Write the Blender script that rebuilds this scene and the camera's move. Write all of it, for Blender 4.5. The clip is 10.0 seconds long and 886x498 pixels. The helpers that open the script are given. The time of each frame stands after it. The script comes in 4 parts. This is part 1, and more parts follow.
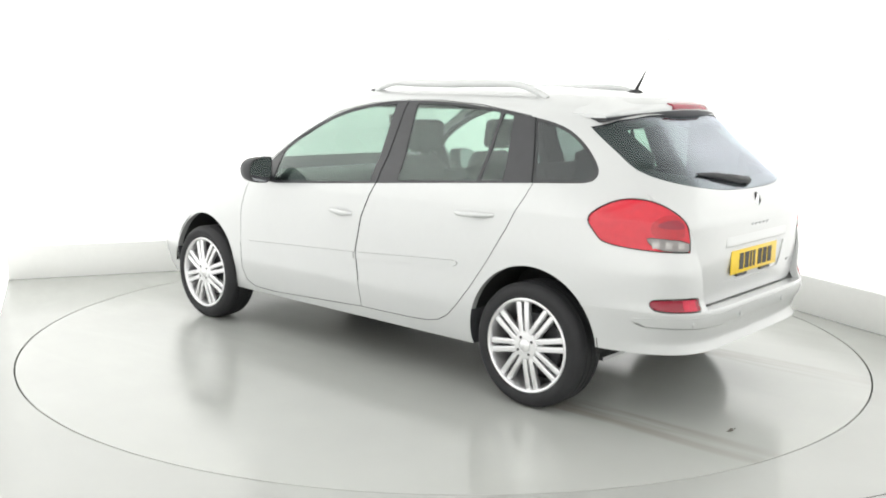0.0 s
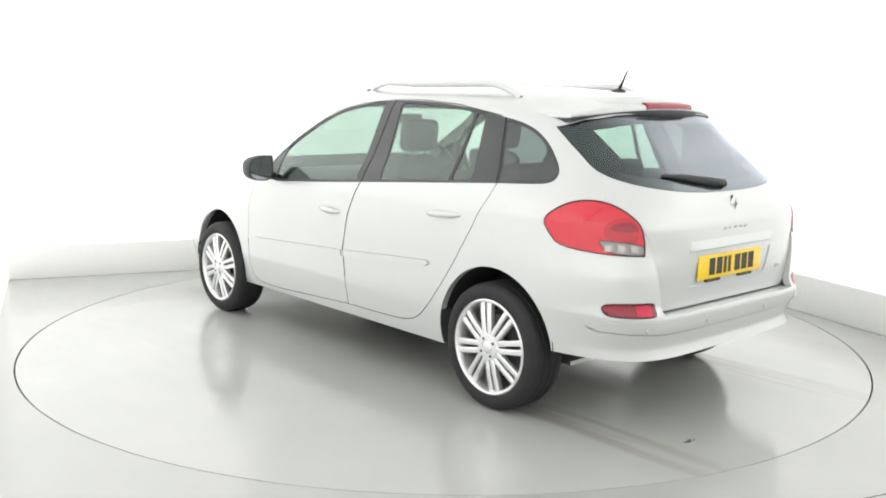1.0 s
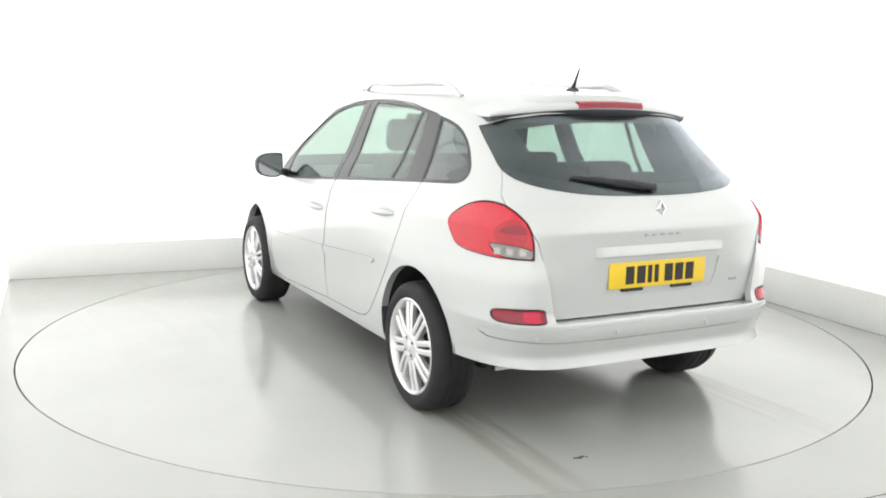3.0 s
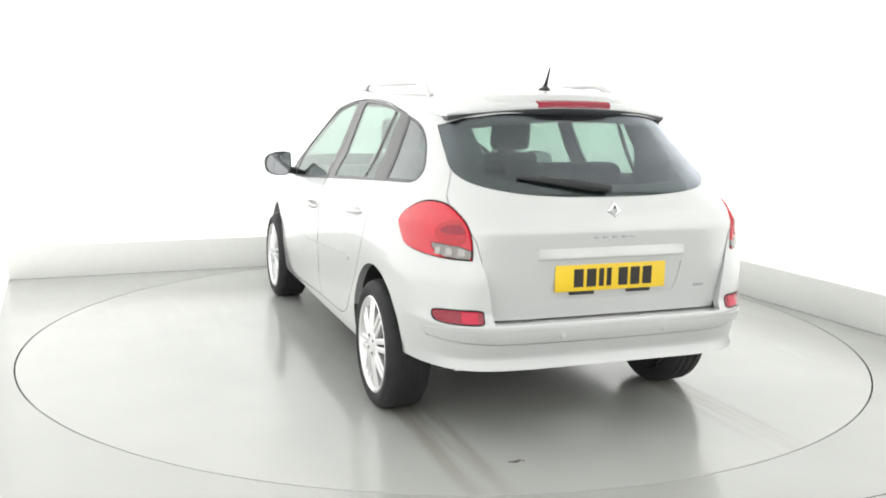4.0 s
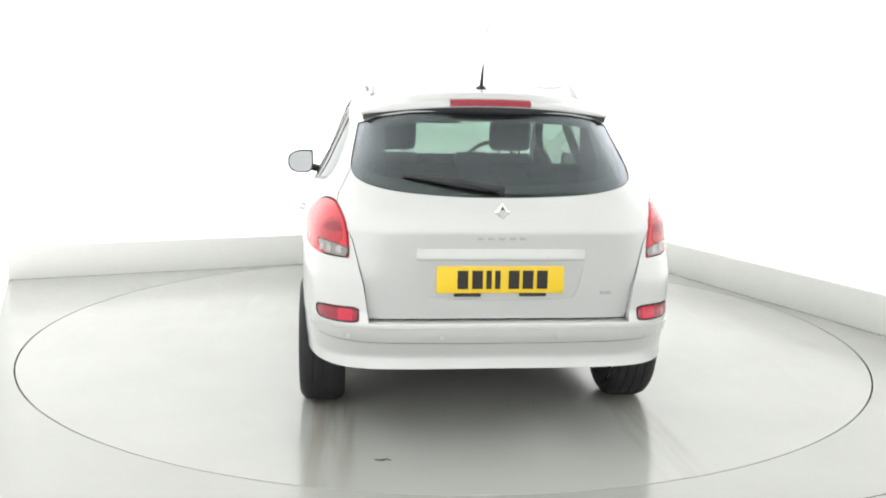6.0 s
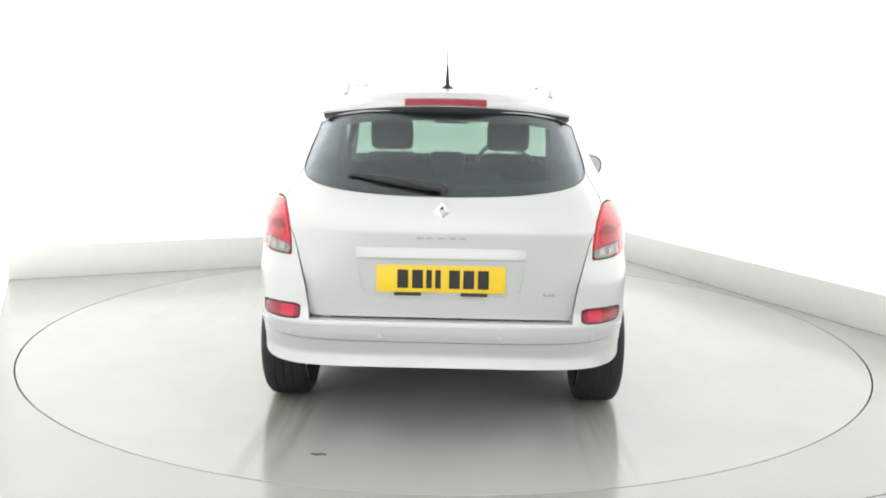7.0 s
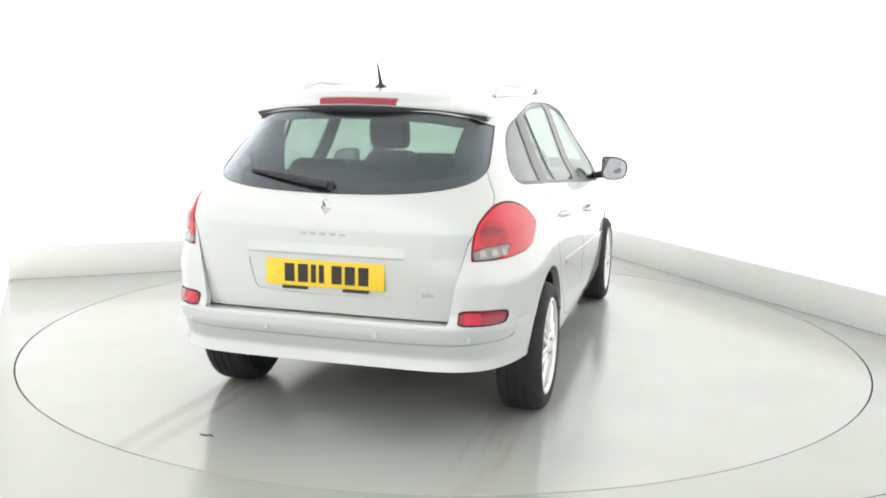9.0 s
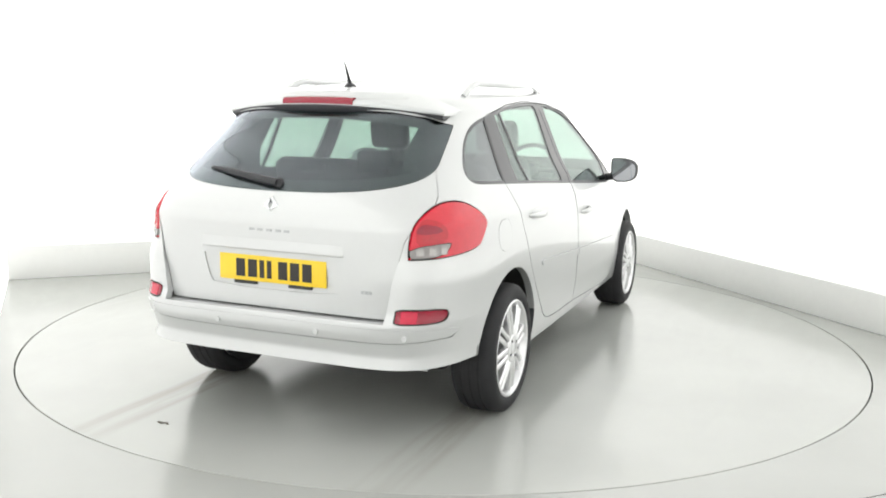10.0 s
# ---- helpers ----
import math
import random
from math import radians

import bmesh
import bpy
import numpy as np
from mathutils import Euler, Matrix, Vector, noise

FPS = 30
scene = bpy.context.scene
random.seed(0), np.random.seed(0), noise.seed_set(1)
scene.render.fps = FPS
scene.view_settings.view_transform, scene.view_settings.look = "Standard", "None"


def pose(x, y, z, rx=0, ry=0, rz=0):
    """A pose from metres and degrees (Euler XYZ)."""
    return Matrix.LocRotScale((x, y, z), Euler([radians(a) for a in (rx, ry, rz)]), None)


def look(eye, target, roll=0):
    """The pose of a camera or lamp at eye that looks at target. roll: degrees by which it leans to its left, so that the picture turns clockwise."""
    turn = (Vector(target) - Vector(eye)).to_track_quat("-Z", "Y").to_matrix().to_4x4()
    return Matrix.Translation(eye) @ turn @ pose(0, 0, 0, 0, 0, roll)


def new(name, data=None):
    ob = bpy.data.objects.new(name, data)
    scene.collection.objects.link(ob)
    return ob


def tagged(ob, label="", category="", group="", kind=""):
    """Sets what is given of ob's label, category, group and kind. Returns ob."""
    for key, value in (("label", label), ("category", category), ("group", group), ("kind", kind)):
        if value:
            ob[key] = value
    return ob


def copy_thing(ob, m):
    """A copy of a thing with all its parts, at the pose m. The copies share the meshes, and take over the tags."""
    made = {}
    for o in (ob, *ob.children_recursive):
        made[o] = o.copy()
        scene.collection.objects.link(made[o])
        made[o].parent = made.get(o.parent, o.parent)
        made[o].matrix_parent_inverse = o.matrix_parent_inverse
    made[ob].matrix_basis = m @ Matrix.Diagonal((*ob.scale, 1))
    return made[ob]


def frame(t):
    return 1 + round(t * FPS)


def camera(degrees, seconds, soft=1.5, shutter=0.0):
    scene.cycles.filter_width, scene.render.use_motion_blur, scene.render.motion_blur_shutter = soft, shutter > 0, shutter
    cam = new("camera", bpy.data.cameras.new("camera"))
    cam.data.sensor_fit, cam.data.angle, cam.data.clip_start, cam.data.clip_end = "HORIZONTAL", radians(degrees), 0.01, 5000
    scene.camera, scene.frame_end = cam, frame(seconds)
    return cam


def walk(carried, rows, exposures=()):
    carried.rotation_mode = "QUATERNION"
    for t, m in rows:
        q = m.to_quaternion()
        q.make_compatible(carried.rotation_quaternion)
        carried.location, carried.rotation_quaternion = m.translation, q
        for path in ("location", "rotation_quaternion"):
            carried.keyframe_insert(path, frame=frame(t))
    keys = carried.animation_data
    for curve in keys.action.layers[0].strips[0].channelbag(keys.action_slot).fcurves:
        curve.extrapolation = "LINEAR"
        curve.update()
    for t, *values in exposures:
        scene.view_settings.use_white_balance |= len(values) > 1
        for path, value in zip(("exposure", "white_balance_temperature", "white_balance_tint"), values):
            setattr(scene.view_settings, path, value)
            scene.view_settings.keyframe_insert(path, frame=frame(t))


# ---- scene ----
# Camera: on a tripod, looking at the middle of the turntable.
EYE, TILT, PAN, ROLL = (0.0, -5.5935, 1.4413), 0.162, -0.0015, 0.991
AIM = (EYE[0] + math.sin(PAN), EYE[1] + math.cos(PAN), EYE[2] - math.tan(TILT))
cam = camera(51.756, 10.0, soft=1.9)
walk(cam, [(0, look(EYE, AIM, ROLL)), (10, look(EYE, AIM, ROLL))])

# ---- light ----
# The ceiling and front strengths feed added fill sources that stand out of view.
WALL_GLOW, CEILING_GLOW, FRONT_FILL = 0.80, 0.42, 0.50
world = bpy.data.worlds.new("world")
scene.world = world
world.use_nodes = True
world.node_tree.nodes["Background"].inputs["Color"].default_value = (0.8, 0.82, 0.85, 1)
world.node_tree.nodes["Background"].inputs["Strength"].default_value = 0.1
scene.view_settings.exposure = 0.0


# ---- materials ----
def material(name):
    m = bpy.data.materials.new(name)
    m.use_nodes = True
    nt = m.node_tree
    return m, nt, nt.nodes["Principled BSDF"]


def plain(name, colour, rough=0.5, metal=0.0, coat=0.0, vary=0.06, scale=8.0, bump=0.0, bump_scale=200.0):
    """A surface with a soft large stain, a fine grain and a slight relief."""
    m, nt, b = material(name)
    co = nt.nodes.new("ShaderNodeTexCoord")
    n1, n2 = nt.nodes.new("ShaderNodeTexNoise"), nt.nodes.new("ShaderNodeTexNoise")
    n1.inputs["Scale"].default_value, n2.inputs["Scale"].default_value = scale, scale * 14
    n1.inputs["Detail"].default_value, n2.inputs["Detail"].default_value = 4, 3
    nt.links.new(co.outputs["Object"], n1.inputs["Vector"])
    nt.links.new(co.outputs["Object"], n2.inputs["Vector"])
    add = nt.nodes.new("ShaderNodeMath")
    add.operation = "MULTIPLY_ADD"
    add.inputs[1].default_value = 0.4
    nt.links.new(n2.outputs["Fac"], add.inputs[0])
    nt.links.new(n1.outputs["Fac"], add.inputs[2])
    ramp = nt.nodes.new("ShaderNodeValToRGB")
    ramp.color_ramp.elements[0].position, ramp.color_ramp.elements[1].position = 0.45, 0.95
    ramp.color_ramp.elements[0].color = (*[c * (1 - vary) for c in colour], 1)
    ramp.color_ramp.elements[1].color = (*[min(1, c * (1 + vary)) for c in colour], 1)
    nt.links.new(add.outputs[0], ramp.inputs["Fac"])
    nt.links.new(ramp.outputs["Color"], b.inputs["Base Color"])
    b.inputs["Roughness"].default_value, b.inputs["Metallic"].default_value = rough, metal
    b.inputs["Coat Weight"].default_value, b.inputs["Coat Roughness"].default_value = coat, 0.04
    if bump:
        n3, bp = nt.nodes.new("ShaderNodeTexNoise"), nt.nodes.new("ShaderNodeBump")
        n3.inputs["Scale"].default_value = bump_scale
        nt.links.new(co.outputs["Object"], n3.inputs["Vector"])
        bp.inputs["Strength"].default_value, bp.inputs["Distance"].default_value = bump, 0.002
        nt.links.new(n3.outputs["Fac"], bp.inputs["Height"])
        nt.links.new(bp.outputs["Normal"], b.inputs["Normal"])
    return m


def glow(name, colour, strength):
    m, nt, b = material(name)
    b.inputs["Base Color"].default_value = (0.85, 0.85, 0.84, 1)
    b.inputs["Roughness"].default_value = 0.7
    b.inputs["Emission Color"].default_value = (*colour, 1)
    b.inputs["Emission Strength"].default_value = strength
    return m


def pane_glass(name, tint, base, rise, power_of, gloss=0.02, shade=(0.90, 0.92, 0.98)):
    m, nt, b = material(name)
    nt.nodes.remove(b)
    out = nt.nodes["Material Output"]
    clear, shine, mix = nt.nodes.new("ShaderNodeBsdfTransparent"), nt.nodes.new("ShaderNodeBsdfGlossy"), nt.nodes.new("ShaderNodeMixShader")
    edge, power, level = nt.nodes.new("ShaderNodeLayerWeight"), nt.nodes.new("ShaderNodeMath"), nt.nodes.new("ShaderNodeMath")
    clear.inputs["Color"].default_value = (*[c ** 0.5 for c in tint], 1)
    shine.inputs["Roughness"].default_value = gloss
    shine.inputs["Color"].default_value = (*shade, 1)
    edge.inputs["Blend"].default_value = 0.5
    power.operation, level.operation, level.use_clamp = "POWER", "MULTIPLY_ADD", True
    power.inputs[1].default_value, level.inputs[1].default_value, level.inputs[2].default_value = power_of, rise, base
    nt.links.new(edge.outputs["Facing"], power.inputs[0])
    nt.links.new(power.outputs[0], level.inputs[0])
    nt.links.new(level.outputs[0], mix.inputs["Fac"])
    nt.links.new(clear.outputs[0], mix.inputs[1])
    nt.links.new(shine.outputs[0], mix.inputs[2])
    nt.links.new(mix.outputs[0], out.inputs["Surface"])
    return m


def floor_paint(name, tracks):
    """Pale, glossy floor paint with dull patches; on the turntable also the dusty tracks of tyres."""
    m, nt, b = material(name)
    # Lighter on the turntable, darker round it: uneven light balanced in the colour.
    light_tone = 1.04 if tracks else 0.94
    co = nt.nodes.new("ShaderNodeTexCoord")
    big, fine, streak = (nt.nodes.new("ShaderNodeTexNoise") for _ in range(3))
    big.inputs["Scale"].default_value, big.inputs["Detail"].default_value = 0.9, 5
    fine.inputs["Scale"].default_value, fine.inputs["Detail"].default_value = 45, 4
    for n in (big, fine):
        nt.links.new(co.outputs["Object"], n.inputs["Vector"])
    ramp = nt.nodes.new("ShaderNodeValToRGB")
    ramp.color_ramp.elements[0].position, ramp.color_ramp.elements[1].position = 0.3, 0.7
    ramp.color_ramp.elements[0].color = (*[c * light_tone for c in (0.415, 0.425, 0.403)], 1)
    ramp.color_ramp.elements[1].color = (*[c * light_tone for c in (0.465, 0.475, 0.452)], 1)
    nt.links.new(big.outputs["Fac"], ramp.inputs["Fac"])
    colour = ramp.outputs["Color"]
    if tracks:
        sep = nt.nodes.new("ShaderNodeSeparateXYZ")
        nt.links.new(co.outputs["Object"], sep.inputs[0])
        mp = nt.nodes.new("ShaderNodeMapping")
        mp.inputs["Scale"].default_value = (13, 1.1, 1)
        nt.links.new(co.outputs["Object"], mp.inputs["Vector"])
        streak.inputs["Scale"].default_value, streak.inputs["Detail"].default_value = 1.0, 5
        nt.links.new(mp.outputs[0], streak.inputs["Vector"])

        def calc(op, a, c=None, d=None):
            n = nt.nodes.new("ShaderNodeMath")
            n.operation, n.use_clamp = op, op == "SMOOTH_MIN"
            for k, v in enumerate((a, c, d)):
                if v is None:
                    continue
                if isinstance(v, (int, float)):
                    n.inputs[k].default_value = v
                else:
                    nt.links.new(v, n.inputs[k])
            return n.outputs[0]

        def rng(v, a, c, lo=0.0, hi=1.0):
            n = nt.nodes.new("ShaderNodeMapRange")
            n.interpolation_type = "SMOOTHSTEP"
            for k, q in zip(("From Min", "From Max", "To Min", "To Max"), (a, c, lo, hi)):
                n.inputs[k].default_value = q
            nt.links.new(v, n.inputs["Value"])
            return n.outputs[0]

        off = calc("ABSOLUTE", calc("SUBTRACT", calc("ABSOLUTE", calc("SUBTRACT", sep.outputs["X"], 0.02)), 0.70))
        band = calc("MULTIPLY", rng(off, 0.075, 0.125, 1, 0), rng(sep.outputs["Y"], -0.95, -1.35, 0, 1))
        band = calc("MULTIPLY", band, rng(sep.outputs["X"], -0.1, 0.1, 1.0, 0.6))
        dirt = calc("MULTIPLY", calc("MULTIPLY", band, rng(streak.outputs["Fac"], 0.34, 0.66)), 0.52)
        dirt = calc("MULTIPLY", dirt, rng(sep.outputs["Y"], -1.6, -2.4, 1.0, 0.4))
        mix = nt.nodes.new("ShaderNodeMix")
        mix.data_type = "RGBA"
        nt.links.new(dirt, mix.inputs["Factor"])
        nt.links.new(colour, mix.inputs[6])
        mix.inputs[7].default_value = (0.225, 0.200, 0.150, 1)
        colour = mix.outputs[2]
    nt.links.new(colour, b.inputs["Base Color"])
    rr = nt.nodes.new("ShaderNodeMapRange")
    rr.inputs["From Min"].default_value, rr.inputs["From Max"].default_value = 0.3, 0.7
    rr.inputs["To Min"].default_value, rr.inputs["To Max"].default_value = 0.09, 0.27
    # Wiped streaks, some dull and some glossy, over the larger patches.
    wiped, stretch, both = nt.nodes.new("ShaderNodeTexNoise"), nt.nodes.new("ShaderNodeMapping"), nt.nodes.new("ShaderNodeMix")
    stretch.inputs["Scale"].default_value, stretch.inputs["Rotation"].default_value = (7, 1.6, 1), (0, 0, 0.25)
    wiped.inputs["Scale"].default_value, wiped.inputs["Detail"].default_value, wiped.inputs["Distortion"].default_value = 1.0, 6, 0.8
    nt.links.new(co.outputs["Object"], stretch.inputs["Vector"])
    nt.links.new(stretch.outputs[0], wiped.inputs["Vector"])
    both.inputs["Factor"].default_value = 0.6
    nt.links.new(big.outputs["Fac"], both.inputs["A"])
    nt.links.new(wiped.outputs["Fac"], both.inputs["B"])
    nt.links.new(both.outputs["Result"], rr.inputs["Value"])
    nt.links.new(rr.outputs[0], b.inputs["Roughness"])
    b.inputs["IOR"].default_value = 1.6
    bp = nt.nodes.new("ShaderNodeBump")
    bp.inputs["Strength"].default_value, bp.inputs["Distance"].default_value = 0.06, 0.002
    nt.links.new(fine.outputs["Fac"], bp.inputs["Height"])
    nt.links.new(bp.outputs["Normal"], b.inputs["Normal"])
    return m


PAINT = plain("silver_paint", (0.585, 0.595, 0.595), 0.34, 0.35, 1.0, 0.015, 3.0)
TRIM = plain("dark_trim", (0.06, 0.062, 0.068), 0.7, vary=0.15, scale=20, bump=0.2)
BLACK = plain("black_plastic", (0.022, 0.023, 0.026), 0.42, vary=0.15, scale=20, bump=0.1)
SATIN = plain("satin_pillar", (0.035, 0.036, 0.04), 0.34, coat=0.2, vary=0.1, scale=10)
RUBBER = plain("tyre_rubber", (0.016, 0.016, 0.018), 0.72, vary=0.2, scale=12, bump=0.25)
ALLOY = plain("alloy", (0.80, 0.80, 0.81), 0.28, 0.75, 0.5, 0.03, 10)
DARK_METAL = plain("brake_metal", (0.10, 0.10, 0.105), 0.45, 0.7, vary=0.2, scale=15)
LETTERING = plain("lettering_grey", (0.42, 0.43, 0.44), 0.3, 0.5, vary=0.05)
CHROME = plain("chrome", (0.75, 0.76, 0.77), 0.1, 1.0, vary=0.02)
RED = plain("red_lens", (0.60, 0.014, 0.034), 0.12, 0.0, 0.5, 0.06, 30)
BRAKE_RED = plain("brake_red_lens", (0.46, 0.008, 0.022), 0.15, 0.0, 0.5, 0.1, 50)
DEEP_RED = plain("deep_red_lens", (0.27, 0.005, 0.024), 0.2, 0.0, 0.4, 0.08, 60)
FOG_RED = plain("fog_red_lens", (0.56, 0.012, 0.05), 0.2, 0.0, 0.1, 0.1, 60)
CELL = plain("reflector_cell", (0.40, 0.385, 0.375), 0.25, 0.6, 0.5, 0.1, 60)
CLEAR = plain("clear_lens", (0.21, 0.195, 0.19), 0.1, 0.3, 1.0, 0.1, 60)
YELLOW = plain("plate_yellow", (0.87, 0.60, 0.03), 0.35, vary=0.03, scale=10)
INK = plain("plate_ink", (0.02, 0.017, 0.015), 0.5, vary=0.05)
FABRIC = plain("seat_fabric", (0.06, 0.063, 0.068), 0.9, vary=0.2, scale=30)
GLASS = pane_glass("side_glass", (0.61, 0.745, 0.67), 0.07, 0.42, 3.0, shade=(0.80, 0.83, 0.83))
QUARTER_GLASS = pane_glass("quarter_glass", (0.17, 0.20, 0.20), 0.08, 0.65, 2.6, shade=(0.84, 0.86, 0.88))
REAR_GLASS = pane_glass("rear_glass", (0.45, 0.57, 0.51), 0.037, 0.78, 2.6, shade=(0.84, 0.85, 0.95))
MIRROR = plain("mirror_glass", (0.38, 0.39, 0.41), 0.02, 1.0, vary=0.0)
FLOOR = floor_paint("floor_paint", False)
DISC = floor_paint("turntable_paint", True)
WHITE = plain("white_board", (0.83, 0.835, 0.815), 0.45, vary=0.03, scale=1.5, bump=0.05, bump_scale=60)
GREY_WALL = plain("grey_wall", (0.55, 0.55, 0.54), 0.8, vary=0.05, scale=1.0)
# Upper walls emit by themselves, so they stay full white and light the booth.
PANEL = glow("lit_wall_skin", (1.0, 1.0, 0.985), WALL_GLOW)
CEILING_FILL_SKIN = glow("ceiling_fill_skin", (1.0, 1.0, 0.99), CEILING_GLOW)
FRONT_FILL_SKIN = glow("front_fill_skin", (1.0, 1.0, 0.985), FRONT_FILL)
PIT = plain("pit", (0.02, 0.02, 0.02), 0.9)


# ---- mesh helpers ----
def finish(name, bm, mat, smooth=None):
    me = bpy.data.meshes.new(name)
    bmesh.ops.recalc_face_normals(bm, faces=bm.faces)
    bm.to_mesh(me)
    bm.free()
    me.materials.append(mat)
    if smooth:
        me.shade_smooth()
        me.set_sharp_from_angle(angle=radians(smooth))
    return me


def part(name, bm, mat, parent=None, label="", smooth=35, m=None):
    me = finish(name, bm, mat, smooth) if isinstance(bm, bmesh.types.BMesh) else bm
    ob = new(name, me)
    if parent:
        ob.parent = parent
    if m is not None:
        ob.matrix_basis = m
    return tagged(ob, label)


def box(bm, x0, x1, y0, y1, z0, z1, bevel=0.0, seg=2):
    r = bmesh.ops.create_cube(bm, size=1, matrix=Matrix.LocRotScale(((x0 + x1) / 2, (y0 + y1) / 2, (z0 + z1) / 2), None, (x1 - x0, y1 - y0, z1 - z0)))
    if bevel:
        es = {e for v in r["verts"] for e in v.link_edges}
        bmesh.ops.bevel(bm, geom=list(es), offset=bevel, segments=seg, affect="EDGES", profile=0.5)
    return bm


def boxed(x0, x1, y0, y1, z0, z1, bevel=0.0, seg=2):
    return box(bmesh.new(), x0, x1, y0, y1, z0, z1, bevel, seg)


def lathe(profile, n=64, axis="X"):
    """Turn (along the axis, radius) pairs round the axis; a closed profile."""
    bm = bmesh.new()
    rows = []
    for k in range(n):
        a = 2 * math.pi * k / n
        rows.append([bm.verts.new((p, r * math.cos(a), r * math.sin(a)) if axis == "X" else (r * math.cos(a), r * math.sin(a), p)) for p, r in profile])
    for k in range(n):
        a, b = rows[k], rows[(k + 1) % n]
        for i in range(len(profile)):
            j = (i + 1) % len(profile)
            bm.faces.new((a[i], a[j], b[j], b[i]))
    bmesh.ops.remove_doubles(bm, verts=bm.verts, dist=1e-6)
    return bm


def tube(points, radius, n=10, squash=1.0):
    """A round bar along the points; radius is a number or one for each point."""
    bm = bmesh.new()
    pts = [Vector(p) for p in points]
    rad = radius if isinstance(radius, (list, tuple)) else [radius] * len(pts)
    rows = []
    for i, p in enumerate(pts):
        d = (pts[min(i + 1, len(pts) - 1)] - pts[max(i - 1, 0)]).normalized()
        u = d.cross(Vector((0, 0, 1)) if abs(d.z) < 0.95 else Vector((1, 0, 0))).normalized()
        v = u.cross(d)
        rows.append([bm.verts.new(p + rad[i] * (math.cos(2 * math.pi * k / n) * u + squash * math.sin(2 * math.pi * k / n) * v)) for k in range(n)])
    for a, b in zip(rows, rows[1:]):
        for k in range(n):
            bm.faces.new((a[k], a[(k + 1) % n], b[(k + 1) % n], b[k]))
    bm.faces.new(rows[0])
    bm.faces.new(rows[-1][::-1])
    return bm


def chaikin(poly, times=2, closed=True):
    for _ in range(times):
        out = []
        n = len(poly)
        for i in range(n if closed else n - 1):
            a, b = Vector(poly[i]), Vector(poly[(i + 1) % n])
            out += [a * 0.75 + b * 0.25, a * 0.25 + b * 0.75]
        if not closed:
            out = [Vector(poly[0])] + out + [Vector(poly[-1])]
        poly = out
    return [tuple(p) for p in poly]


def grown(poly, by):
    """The outline moved outwards by so much (inwards if negative)."""
    n, out = len(poly), []
    area = sum(poly[i][0] * poly[(i + 1) % n][1] - poly[(i + 1) % n][0] * poly[i][1] for i in range(n))
    sg = 1 if area > 0 else -1
    for i in range(n):
        a, p, c = (Vector(poly[k % n]) for k in (i - 1, i, i + 1))
        d = (c - a).normalized()
        out.append((p.x + sg * d.y * by, p.y - sg * d.x * by))
    return out


def prism(poly, U, V, D, lo, hi):
    """A straight prism over an outline in the plane of U and V, from lo to hi along D."""
    U, V, D = Vector(U), Vector(V), Vector(D)
    bm = bmesh.new()
    a = [bm.verts.new(U * p[0] + V * p[1] + D * lo) for p in poly]
    b = [bm.verts.new(U * p[0] + V * p[1] + D * hi) for p in poly]
    n = len(poly)
    bm.faces.new(a)
    bm.faces.new(b[::-1])
    for i in range(n):
        bm.faces.new((a[i], b[i], b[(i + 1) % n], a[(i + 1) % n]))
    bmesh.ops.recalc_face_normals(bm, faces=bm.faces)
    me = bpy.data.meshes.new("cutter")
    bm.to_mesh(me)
    bm.free()
    return me


def side_prism(poly, s, lo=0.3, hi=1.2):
    """Outline in (y, z), through the flank on the side s (-1 or 1)."""
    return prism(poly, (0, 1, 0), (0, 0, 1), (s, 0, 0), lo, hi)


def rear_prism(poly, lo=1.2, hi=2.4):
    """Outline in (x, z), through the tail."""
    return prism(poly, (1, 0, 0), (0, 0, 1), (0, -1, 0), lo, hi)


def carve(base, *ops):
    """Solid arithmetic: ops are ('DIFFERENCE' or 'INTERSECT' or 'UNION', mesh)."""
    ob, temps = new("blank", base), []
    for op, me in ops:
        t = new("tool", me)
        temps.append(t)
        mod = ob.modifiers.new("carve", "BOOLEAN")
        mod.operation, mod.object, mod.solver = op, t, "MANIFOLD"
    got = bpy.data.meshes.new_from_object(ob.evaluated_get(bpy.context.evaluated_depsgraph_get()))
    for o in [ob] + temps:
        bpy.data.objects.remove(o)
    return got


# ---- the setting: a square photo booth round the turntable ----
BOOTH_TURN, HALF, BACK, RIM, PLINTH, HIGH, FRONT = 22.97, 2.63, 2.57, 2.480, 0.26, 3.3, -7.2
BOOTH = pose(0, 0, 0, 0, 0, BOOTH_TURN)
SEAM, LIT_END = -2.80, -7.1
AXIS = Vector((0.005, 0.075, 0.0))


